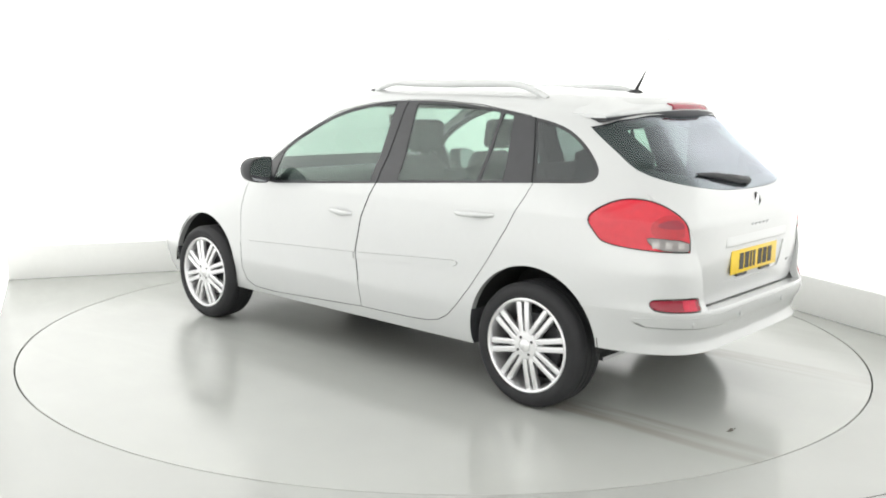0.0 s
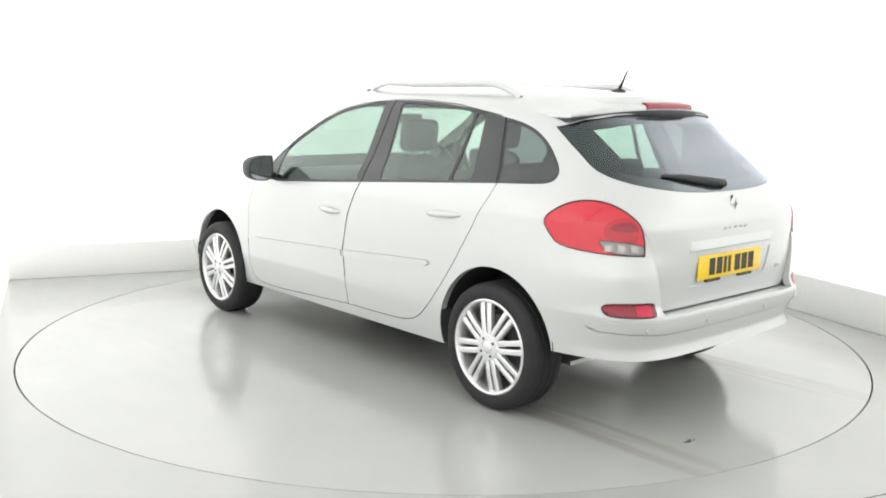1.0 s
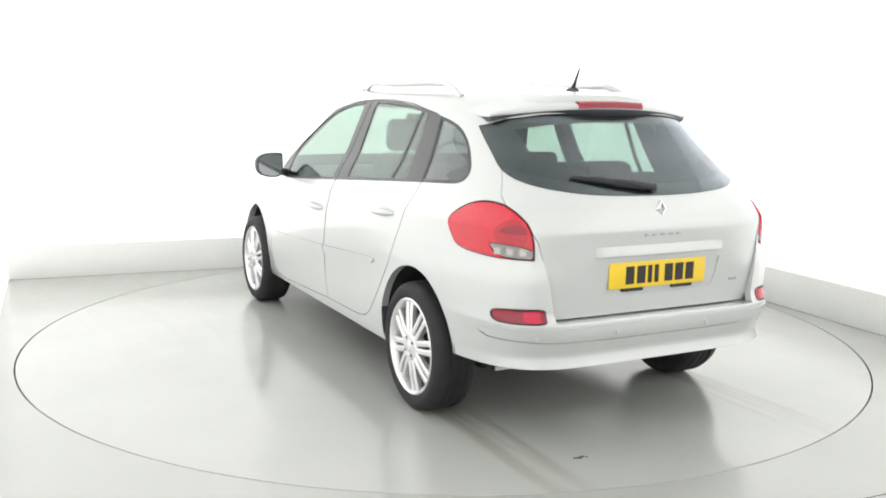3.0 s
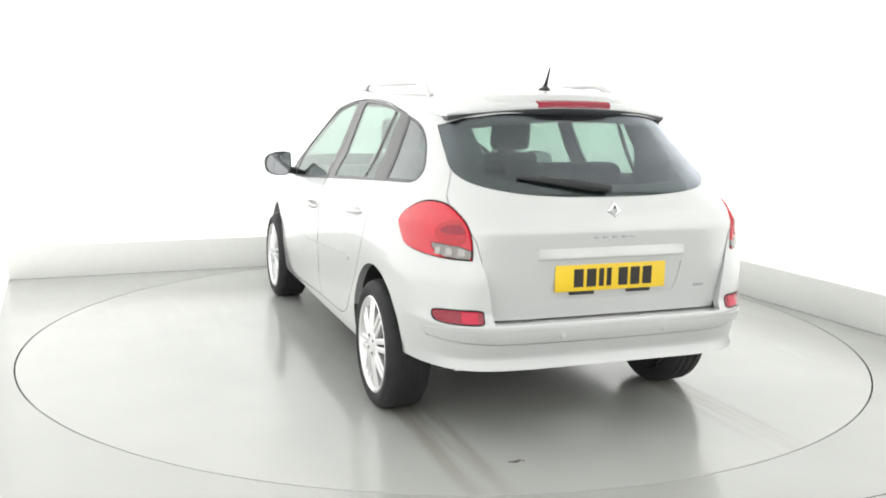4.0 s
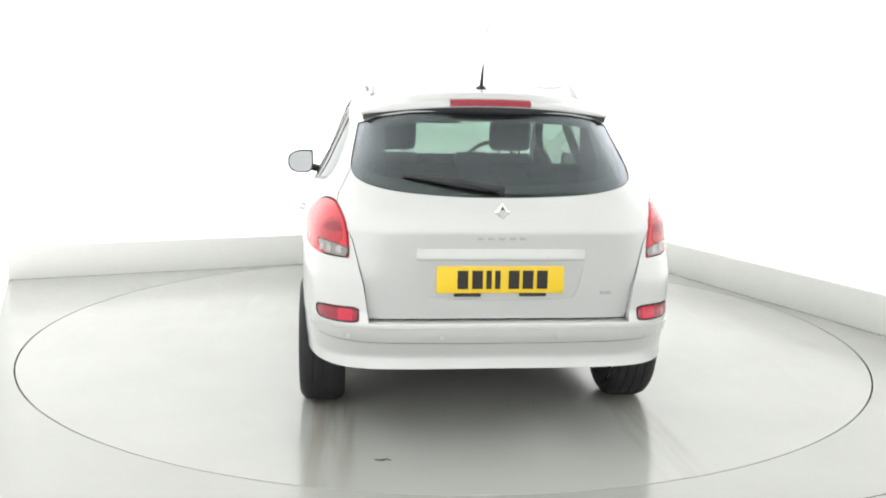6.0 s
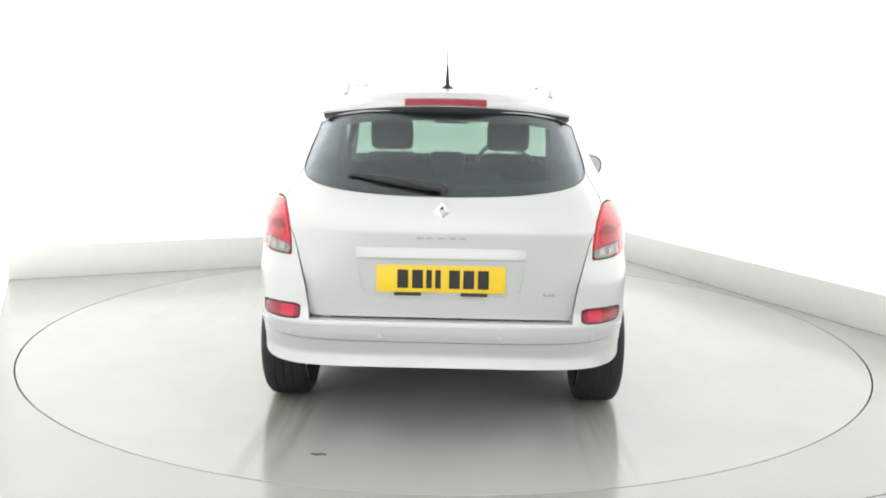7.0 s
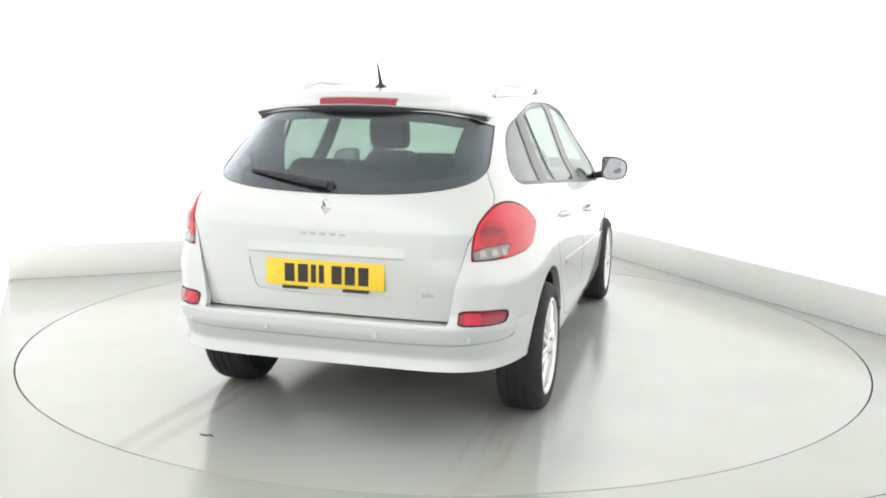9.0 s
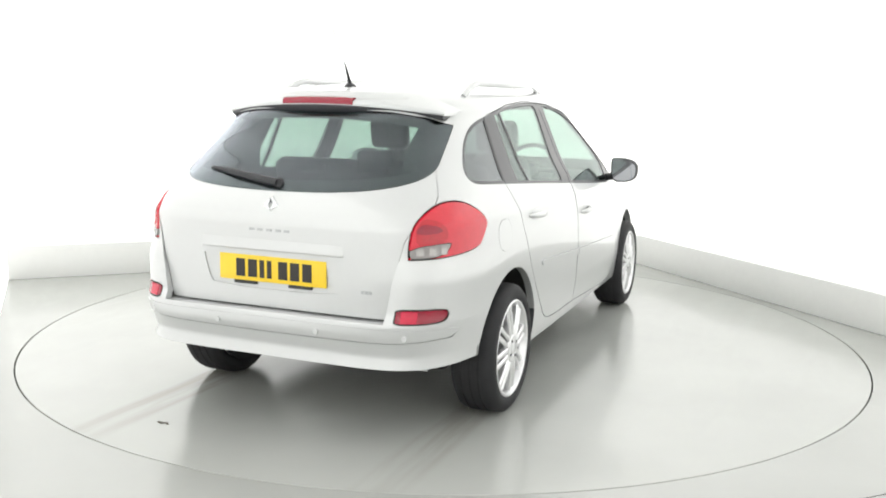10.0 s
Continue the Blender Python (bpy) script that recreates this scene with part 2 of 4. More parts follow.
def setting():
    def slab(name, mat, x0, x1, y0, y1, z0, z1, label, bevel=0.0):
        return tagged(part(name, boxed(x0, x1, y0, y1, z0, z1, bevel), mat, None, label, m=BOOTH), kind="structure")

    # Floor with a round hole for the turntable.
    bm = bmesh.new()
    n, r = 192, RIM + 0.008
    inner, outer, low = [], [], []
    mid = BOOTH.inverted() @ AXIS
    for k in range(n):
        a = 2 * math.pi * k / n
        c, s = math.cos(a), math.sin(a)
        t = min((HALF if c > 0 else -HALF) / c if abs(c) > 1e-6 else 99, (BACK if s > 0 else SEAM) / s if abs(s) > 1e-6 else 99)
        inner.append(bm.verts.new((mid.x + r * c, mid.y + r * s, 0)))
        outer.append(bm.verts.new((t * c, t * s, 0)))
        low.append(bm.verts.new((mid.x + r * c, mid.y + r * s, -0.06)))
    for k in range(n):
        j = (k + 1) % n
        bm.faces.new((inner[k], outer[k], outer[j], inner[j]))
        bm.faces.new((low[k], inner[k], inner[j], low[j]))
    bmesh.ops.holes_fill(bm, edges=[])
    for x, y in ((HALF, BACK), (-HALF, BACK), (HALF, SEAM), (-HALF, SEAM)):
        near = sorted(outer, key=lambda v: (v.co.x - x) ** 2 + (v.co.y - y) ** 2)[:2]
        bm.faces.new((near[0], near[1], bm.verts.new((x, y, 0))))
    tagged(part("floor", bm, FLOOR, None, "pale glossy painted booth floor round the turntable", smooth=None, m=BOOTH), kind="structure")
    slab("floor_front", FLOOR, -HALF, HALF, FRONT, SEAM - 0.006, -0.06, 0.0, "pale glossy painted floor before the booth")
    slab("floor_pit", PIT, -HALF, HALF, FRONT, BACK, -0.12, -0.07, "dark pit under the turntable")
    # Walls: a solid board behind, a low white plinth, and a lit skin above it.
    slab("wall_back", WHITE, -HALF - 0.15, HALF + 0.15, BACK + 0.06, BACK + 0.15, -0.1, HIGH, "white back wall of the booth")
    slab("wall_right", WHITE, HALF + 0.06, HALF + 0.15, FRONT, BACK + 0.06, -0.1, HIGH, "white side wall of the booth")
    slab("wall_left", WHITE, -HALF - 0.15, -HALF - 0.06, FRONT, BACK + 0.06, -0.1, HIGH, "white side wall of the booth")
    slab("wall_front", GREY_WALL, -HALF - 0.15, HALF + 0.15, FRONT - 0.1, FRONT, -0.1, HIGH, "plain grey wall behind the camera")
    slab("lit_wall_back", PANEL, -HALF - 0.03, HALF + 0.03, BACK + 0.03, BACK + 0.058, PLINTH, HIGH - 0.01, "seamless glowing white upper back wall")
    # Both side skins run on past the camera; that unseen length is added fill.
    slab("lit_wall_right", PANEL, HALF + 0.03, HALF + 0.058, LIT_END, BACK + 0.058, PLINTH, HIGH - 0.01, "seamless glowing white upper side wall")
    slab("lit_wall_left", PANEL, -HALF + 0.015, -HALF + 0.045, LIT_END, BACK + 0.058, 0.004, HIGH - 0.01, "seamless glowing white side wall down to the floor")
    # Fill panel, never in view, added to brighten the tail of the car.
    slab("fill_wall_front", FRONT_FILL_SKIN, -HALF, HALF, FRONT + 0.002, FRONT + 0.03, PLINTH, HIGH - 0.01, "unseen glowing white panel behind the camera, added as fill light")
    slab("baseboard_back", WHITE, -HALF + 0.045, HALF, BACK, BACK + 0.03, 0.0, PLINTH, "low off-white plinth along the back wall", 0.004)
    slab("baseboard_right", WHITE, HALF, HALF + 0.03, FRONT, BACK, 0.0, PLINTH, "low off-white plinth along the side wall", 0.004)
    slab("ceiling", WHITE, -HALF - 0.15, HALF + 0.15, FRONT, BACK + 0.15, HIGH, HIGH + 0.1, "white ceiling of the booth")
    # Ceiling lights out of view, added to light the booth from above.
    sb = tagged(new("fill_softbox"), "large white ceiling light panel, unseen and added for fill", "ceiling light", "ceiling softboxes")
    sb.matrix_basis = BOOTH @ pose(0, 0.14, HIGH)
    part("diffuser", boxed(-2.56, 2.56, -2.33, 2.33, -0.10, -0.06, 0.01), CEILING_FILL_SKIN, sb)
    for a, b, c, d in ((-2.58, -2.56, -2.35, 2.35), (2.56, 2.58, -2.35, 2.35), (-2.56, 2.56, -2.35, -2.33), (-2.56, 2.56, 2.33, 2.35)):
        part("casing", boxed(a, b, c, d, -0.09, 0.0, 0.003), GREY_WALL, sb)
    # Second one above the camera, added so the car's tail gets light.
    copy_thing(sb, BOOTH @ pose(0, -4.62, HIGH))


setting()


# ---- the turntable ----
def build_turntable():
    bm = lathe([(-0.05, 0.001), (-0.05, RIM), (-0.002, RIM), (0.0, RIM - 0.002), (0.0, 0.001)], 256, "Z")
    bmesh.ops.holes_fill(bm, edges=[e for e in bm.edges if e.is_boundary])
    ob = part("turntable", bm, DISC, None, "large round glossy pale grey turntable set flush in the floor", smooth=30)
    tagged(ob, category="turntable")
    rnd = random.Random(4)
    bm = bmesh.new()
    for x, y, r in ((0, 0, 0.016), (0.02, 0.006, 0.012), (-0.018, 0.004, 0.009), (0.034, -0.004, 0.006)):
        ring = [bm.verts.new((x + r * rnd.uniform(0.7, 1.25) * math.cos(a), y + 0.6 * r * rnd.uniform(0.7, 1.2) * math.sin(a), 0.0)) for a in np.linspace(0, 2 * math.pi, 14)[:-1]]
        top = [bm.verts.new((v.co.x * 0.9 + x * 0.1, v.co.y * 0.9 + y * 0.1, 0.002)) for v in ring]
        bm.faces.new(top)
        for k in range(len(ring)):
            bm.faces.new((ring[k], ring[(k + 1) % len(ring)], top[(k + 1) % len(ring)], top[k]))
    part("scuff", bm, plain("scuff_dirt", (0.10, 0.09, 0.075), 0.9), ob, "small dark scuff of dirt", m=pose(-0.4716, -2.1281, 0.0005))
    return ob


turntable = build_turntable()


# ---- the car: an estate lofted from plan outlines ----
# Height, half width, reach behind, its squareness, reach ahead, its squareness.
LEVELS = np.array((
    (0.10, 0.77, 1.93, 6.0, 1.95, 6), (0.27, 0.82, 2.045, 6.5, 2.08, 6), (0.335, 0.827, 2.062, 6.5, 2.105, 6), (0.352, 0.829, 2.062, 6.5, 2.11, 6), (0.368, 0.831, 2.038, 6.5, 2.115, 6), (0.41, 0.835, 2.051, 6.5, 2.13, 6),
    (0.475, 0.835, 2.074, 6.6, 2.13, 5.7), (0.525, 0.835, 2.077, 7.0, 2.13, 5.2), (0.565, 0.835, 2.050, 7.3, 2.12, 5.0), (0.70, 0.837, 2.044, 7.5, 2.05, 4.5),
    (0.79, 0.838, 2.042, 6.4, 1.94, 4.0), (0.895, 0.832, 2.047, 6.0, 1.60, 3.8), (0.915, 0.830, 2.044, 6.0, 1.53, 3.8), (0.97, 0.814, 2.028, 5.5, 1.30, 4.0),
    (1.03, 0.79, 1.995, 5.0, 1.10, 4.5), (1.125, 0.735, 1.89, 5.0, 0.92, 5.0), (1.39, 0.625, 1.68, 5.0, 0.36, 5.0), (1.44, 0.57, 1.62, 4.4, 0.22, 5.0)))
_zz = np.arange(0.02, 1.52, 0.002)
_ker = np.exp(-0.5 * (np.arange(-15, 16) * 0.002 / 0.005) ** 2)


def fair(levels):
    return [np.convolve(np.interp(np.pad(_zz, 15, mode="edge"), levels[:, 0], levels[:, k]), _ker / _ker.sum(), "valid") for k in range(1, 6)]


# The tailgate falls in below its crease, between the proud corners.
GATE_LEVELS = LEVELS.copy()
for _row in GATE_LEVELS:
    if 0.5 < _row[0] < 0.89:
        _row[2] = 2.047 - 0.10 * (0.895 - _row[0])
BODY_FAIR, GATE_FAIR = fair(LEVELS), fair(GATE_LEVELS)
KR, KF = 60, 34


def roof_drop(y, z):
    k = np.clip((z - 1.1) / 0.3, 0, 1)
    return k * k * (3 - 2 * k) * 0.05 * ((y + 0.3) / 1.25) ** 2


def quarter(w, l, n, count):
    """Points evenly spaced on a quarter of a superellipse, from the flank to the end."""
    a = np.linspace(0, math.pi / 2, 900)
    x, y = w * np.maximum(np.cos(a), 0) ** (2 / n), l * np.sin(a) ** (2 / n)
    s = np.r_[0, np.cumsum(np.hypot(np.diff(x), np.diff(y)))]
    q = np.linspace(0, s[-1], count + 1)
    return np.interp(q, s, x), np.interp(q, s, y)


def outline(w, lr, nr, lf, nf):
    xr, yr = quarter(w, lr, nr, KR)
    xf, yf = quarter(w, lf, nf, KF)
    x, y = np.r_[xr[::-1], xf[1:]], np.r_[-yr[::-1], yf[1:]]
    return np.r_[x, -x[-2:0:-1]], np.r_[y, y[-2:0:-1]]


def loft(inset=0.0, bottom=0.185, form=None):
    """The car's whole volume, its skin moved inwards by inset."""
    zs = [z for z in np.r_[np.linspace(0.185, 0.40, 9), np.linspace(0.42, 0.62, 21), np.linspace(0.64, 0.88, 13), 0.886, 0.891, 0.896, 0.901, 0.907, 0.915, np.linspace(0.93, 1.02, 6), np.linspace(1.04, 1.40, 16), 1.41, 1.42, 1.43] if z > bottom + 0.005]
    rows = [(z, 1.0) for z in [bottom] + zs] + [(None, q) for q in (1.0, 0.96, 0.9, 0.82, 0.72, 0.6, 0.45, 0.3, 0.15, 0.04)]
    bm, rings = bmesh.new(), []
    for z, q in rows:
        zr = z if z is not None else 1.44 + 0.070 * (1 - q ** 5)
        w, lr, nr, lf, nf = (float(np.interp(min(zr, 1.44), _zz, f)) for f in (form or BODY_FAIR))
        if z is None:
            w, lr, lf = w * q, lr - 0.05 * (1 - q), lf - 0.06 * (1 - q)
        up = min(max((zr - 1.25) / 0.2, 0), 1)
        k = 1 if z is not None else q
        x, y = outline(w - inset * k * (1 - 0.3 * up), lr - inset, nr, lf - inset, nf)
        zz = zr - inset * up * up - roof_drop(y, zr)
        rings.append([bm.verts.new(p) for p in zip(x, y, zz if np.ndim(zz) else [zz] * len(x))])
    n, h = len(rings[0]), KR + KF
    for a, b in zip(rings, rings[1:]):
        for j in range(n):
            bm.faces.new((a[j], a[(j + 1) % n], b[(j + 1) % n], b[j]))
    for ring, flip in ((rings[0], True), (rings[-1], False)):
        for j in range(h):
            f = [ring[j], ring[j + 1]] + ([ring[n - j - 1]] if j + 1 < h else []) + ([ring[n - j]] if j else [])
            bm.faces.new(f[::-1] if flip else f)
    bmesh.ops.recalc_face_normals(bm, faces=bm.faces)
    me = bpy.data.meshes.new("loft")
    bm.to_mesh(me)
    bm.free()
    return me


from mathutils.bvhtree import BVHTree


class Skin:
    """A lofted form with its smooth normals, to lay pieces on."""

    def __init__(self, me):
        self.normals, self.points = [v.normal.copy() for v in me.vertices], [v.co.copy() for v in me.vertices]
        self.faces = [tuple(p.vertices) for p in me.polygons]
        self.tree = BVHTree.FromPolygons(self.points, self.faces)

    def normal(self, p):
        co, nrm, idx, dist = self.tree.find_nearest(p)
        tot = Vector()
        for v in self.faces[idx]:
            tot += self.normals[v] / ((self.points[v] - co).length_squared + 1e-7)
        return tot.normalized(), dist


SKIN = loft()
BODY, GATE = Skin(SKIN), Skin(loft(form=GATE_FAIR))
TREE = BODY.tree


def dress(me, outer, inner=None, depth=0.012, on=BODY):
    """Materials, and the smooth normals of the skin, for a piece that was cut from it."""
    me.materials.clear()
    me.materials.append(outer)
    if inner:
        me.materials.append(inner)
    found = {}
    normals = []
    for p in me.polygons:
        p.use_smooth = True
        n0, dist = on.normal(p.center)
        p.material_index = 1 if inner and dist > depth else 0
        for li in p.loop_indices:
            vi = me.loops[li].vertex_index
            if vi not in found:
                found[vi] = on.normal(me.vertices[vi].co)[0]
            n = found[vi]
            d = n.dot(p.normal)
            normals.append(n if d > 0.8 else -n if d < -0.8 else p.normal.copy())
    me.normals_split_custom_set([tuple(n) for n in normals])
    return me


def skin_y(x, z):
    """How far back the tail reaches at that place."""
    hit = TREE.ray_cast(Vector((x, -3, z)), Vector((0, 1, 0)))[0]
    return hit.y if hit else -1.6


def gate_y(x, z):
    """The same for the tailgate."""
    return GATE.tree.ray_cast(Vector((x, -3, z)), Vector((0, 1, 0)))[0].y


def skin_x(y, z):
    hit = TREE.ray_cast(Vector((3, y, z)), Vector((-1, 0, 0)))[0]
    return hit.x if hit else 0.6


def skin_z(x, y):
    hit = TREE.ray_cast(Vector((x, y, 3)), Vector((0, 0, -1)))[0]
    return hit.z if hit else 1.4


LIFT = 0.020
HUB_Y, HUB_Z, TYRE_R, RIM_R = (1.285, -1.297), 0.283, 0.303, 0.228
WINDOWS = chaikin(((0.80, 0.905), (0.62, 1.118), (0.465, 1.224), (0.22, 1.338), (-0.033, 1.392), (-0.246, 1.414), (-0.526, 1.415), (-0.814, 1.396), (-1.077, 1.360),
                   (-1.309, 1.318), (-1.445, 1.240), (-1.548, 1.140), (-1.568, 1.09), (-1.54, 1.062), (-1.45, 1.055), (-1.233, 1.044), (-0.425, 0.987), (0.211, 0.939)), 2)
REAR_WINDOW = [(0.562, 1.375), (0.598, 1.20), (0.612, 1.125), (0.575, 1.082), (0.456, 1.054), (0.257, 1.036), (0.0, 1.03)]
REAR_WINDOW = chaikin(REAR_WINDOW + [(-x, z) for x, z in REAR_WINDOW[-2::-1]], 2)
TAILGATE = [(0.535, 0.530), (0.556, 0.674), (0.587, 0.80), (0.602, 0.86), (0.64, 0.93), (0.668, 0.985), (0.660, 1.03), (0.630, 1.085), (0.606, 1.13), (0.588, 1.25), (0.56, 1.376)]
TAILGATE = TAILGATE + [(-x, z) for x, z in TAILGATE[::-1]]
LAMP = chaikin(((0.776, 0.92), (0.86, 0.982), (0.945, 1.011), (1.049, 1.010), (1.134, 0.978), (1.207, 0.925), (1.226, 0.86), (1.230, 0.785), (1.222, 0.786), (1.069, 0.789), (0.863, 0.807), (0.819, 0.85)), 2)
LAMP_CLEAR = chaikin(((1.03, 0.845), (1.06, 0.85), (1.219, 0.838), (1.224, 0.795), (1.20, 0.794), (1.08, 0.80)), 1)
FOG = chaikin(((0.573, 0.592), (0.573, 0.560), (0.573, 0.529), (0.66, 0.528), (0.736, 0.530), (0.750, 0.545), (0.752, 0.575), (0.738, 0.590), (0.66, 0.593)), 2)
FRONT_DOOR = [(-0.262, 0.97), (-0.178, 0.79), (-0.13, 0.60), (-0.145, 0.49), (-0.168, 0.285), (0.60, 0.250), (0.80, 0.256), (0.87, 0.29), (0.905, 0.36), (0.915, 0.52), (0.91, 0.72), (0.86, 0.89), (0.62, 1.122),
              (0.465, 1.230), (0.22, 1.344), (-0.033, 1.398), (-0.30, 1.420)]
REAR_DOOR = [(-0.262, 0.97), (-0.178, 0.79), (-0.13, 0.60), (-0.145, 0.49), (-0.168, 0.285), (-0.546, 0.288), (-0.66, 0.294), (-0.735, 0.310), (-0.80, 0.345), (-0.87, 0.415), (-0.955, 0.52), (-1.05, 0.65), (-1.16, 0.82), (-1.241, 0.977), (-1.265, 1.05),
             (-1.13, 1.355), (-0.814, 1.402), (-0.526, 1.421), (-0.30, 1.420)]
STRIPS = {"front": [(0.82, 0.505), (0.82, 0.543), (-0.118, 0.588), (-0.118, 0.552)], "rear": [(-0.142, 0.554), (-0.142, 0.590), (-0.84, 0.634), (-0.866, 0.628), (-0.866, 0.616), (-0.84, 0.604)]}
PANES = {"front": [(0.60, 0.80), (0.60, 1.5), (-0.235, 1.5), (-0.205, 0.80)], "rear": [(-0.43, 0.8), (-0.37, 1.5), (-0.957, 1.5), (-0.922, 0.8)],
         "small": [(-0.940, 0.8), (-0.975, 1.5), (-1.0, 1.5), (-1.13, 0.8)], "quarter": [(-1.277, 1.0), (-1.133, 1.45), (-1.8, 1.45), (-1.8, 1.0)]}


PILLAR_GAPS = [[(-0.255, 0.90), (-0.263, 0.90), (-0.314, 1.45), (-0.306, 1.45)], [(-1.262, 1.0), (-1.269, 1.0), (-1.125, 1.45), (-1.118, 1.45)]]


def lamp_prism(poly, s):
    """Round the rear corner on the side s."""
    return prism(poly, (-0.6 * s, -0.8, 0), (0, 0, 1), (0.8 * s, -0.6, 0), 1.35, 1.95)


def cylinder_x(y, z, r, x0, x1):
    bm = bmesh.new()
    bmesh.ops.create_cone(bm, cap_ends=True, segments=72, radius1=r, radius2=r, depth=x1 - x0, matrix=Matrix.Translation(((x0 + x1) / 2, y, z)) @ Matrix.Rotation(math.pi / 2, 4, "Y"))
    me = bpy.data.meshes.new("cutter")
    bm.to_mesh(me)
    bm.free()
    return me


def block(*a):
    bm = boxed(*a)
    me = bpy.data.meshes.new("cutter")
    bm.to_mesh(me)
    bm.free()
    return me


def sheet(outer, inner, form=None):
    """A thin shell that follows the skin between two depths."""
    return carve(loft(outer, 0.2, form), ("DIFFERENCE", loft(inner, 0.25, form)))


def build_wheel(car, y, s, turn):
    """One alloy wheel with its tyre; the side s says which way its face looks."""
    m = pose(0.0, y, HUB_Z, 0, 0, 0) if s > 0 else pose(0.0, y, HUB_Z, 0, 0, 180)
    face = 0.85 if y > 0 else 0.83
    barrel = lathe([(face - 0.19, RIM_R - 0.012), (face - 0.19, RIM_R - 0.004), (face - 0.010, RIM_R + 0.002), (face + 0.004, RIM_R), (face + 0.008, RIM_R - 0.006), (face + 0.004, RIM_R - 0.014),
                    (face - 0.014, RIM_R - 0.022), (face - 0.05, RIM_R - 0.03), (face - 0.17, RIM_R - 0.03)], 96)
    wheel = part("wheel", barrel, ALLOY, car, "multi-spoke silver alloy wheel", m=m)
    R, r, w = TYRE_R, RIM_R - 0.004, 0.195
    prof = [(face - 0.17, r), (face - 0.19, r + 0.02), (face - 0.196, R - 0.03), (face - 0.18, R - 0.008), (face - 0.16, R - 0.001)]
    for g in (-0.135, -0.095, -0.055):
        prof += [(face + g - 0.006, R), (face + g - 0.004, R - 0.004), (face + g + 0.004, R - 0.004), (face + g + 0.006, R)]
    prof += [(face - 0.028, R - 0.001), (face - 0.010, R - 0.007), (face + 0.006, R - 0.024), (face + 0.012, R - 0.038), (face + 0.009, r + 0.012), (face - 0.002, r)]
    part("tyre", lathe(prof, 96), RUBBER, wheel, "black low-profile tyre", smooth=40)
    # Brake drum seen between the spokes, and an added black disc that darkens the inside.
    part("brake_drum", lathe([(face - 0.14, 0.001), (face - 0.14, 0.15), (face - 0.075, 0.15), (face - 0.07, 0.145), (face - 0.07, 0.001)], 48), DARK_METAL, wheel, "dark brake drum")
    part("inner_cover", lathe([(face - 0.198, 0.001), (face - 0.198, RIM_R + 0.004), (face - 0.191, RIM_R + 0.004), (face - 0.191, 0.001)], 48), PIT, wheel, "black disc added to darken the inside of the wheel")
    spoke = None
    for k in range(8):
        for side in (-1, 1):
            a = turn + k * math.pi / 4
            if spoke is None:
                spoke = {}
            if side not in spoke:
                bm = bmesh.new()
                rows = []
                for rad, dx, wd, off in ((0.045, 0.004, 0.014, 0.0145), (0.08, 0.006, 0.0135, 0.0175), (0.14, 0.002, 0.0130, 0.0200), (RIM_R - 0.012, -0.006, 0.0145, 0.0225)):
                    c = side * off
                    rows.append([bm.verts.new((face + dx + e, rad, c + q)) for e, q in ((-0.028, -wd), (-0.006, -wd), (0.0, -wd * 0.55), (0.0, wd * 0.55), (-0.006, wd), (-0.028, wd))])
                for p, q in zip(rows, rows[1:]):
                    for i in range(6):
                        bm.faces.new((p[i], p[(i + 1) % 6], q[(i + 1) % 6], q[i]))
                bm.faces.new(rows[0])
                bm.faces.new(rows[-1][::-1])
                spoke[side] = finish("spoke", bm, ALLOY, 40)
            part("spoke", spoke[side], ALLOY, wheel, m=Matrix.Rotation(a, 4, "X"))
    part("hub", lathe([(face - 0.05, 0.001), (face - 0.05, 0.064), (face - 0.002, 0.069), (face + 0.008, 0.061), (face + 0.010, 0.036), (face + 0.006, 0.033), (face + 0.006, 0.001)], 48), ALLOY, wheel)
    part("hub_cap", lathe([(face, 0.001), (face, 0.030), (face + 0.010, 0.029), (face + 0.013, 0.024), (face + 0.014, 0.001)], 32), ALLOY, wheel, "round silver hub cap")
    for k in range(4):
        a = turn + math.pi / 8 + k * math.pi / 2
        part("wheel_bolt", lathe([(face + 0.002, 0.001), (face + 0.002, 0.008), (face + 0.012, 0.007), (face + 0.012, 0.001)], 6), DARK_METAL, wheel,
             m=Matrix.Translation((0, 0.045 * math.cos(a), 0.045 * math.sin(a))))
    return wheel


def build_seat(car, x, y, z, rear_w=0.25):
    bm = boxed(x - 0.25, x + 0.25, y - 0.05, y + 0.48, z, z + 0.17, 0.06, 4)
    seat = part("seat", bm, FABRIC, car, "dark grey cloth front seat", smooth=60)
    back = boxed(-0.24, 0.24, -0.07, 0.07, 0, 0.56, 0.06, 4)
    for v in back.verts:
        v.co.x *= 1 - 0.34 * (v.co.z / 0.56) ** 2
    part("backrest", back, FABRIC, seat, smooth=60, m=pose(x, y - 0.02, z + 0.10, 14))
    rest = boxed(-0.125, 0.125, -0.045, 0.045, 0, 0.185, 0.042, 4)
    part("headrest", rest, FABRIC, seat, "rounded dark headrest", smooth=60, m=pose(x, y - 0.185, z + 0.665, 8))
    for dx in (-0.06, 0.06):
        part("headrest_post", tube([(x + dx, y - 0.16, z + 0.60), (x + dx, y - 0.185, z + 0.70)], 0.007, 8), CHROME, seat)


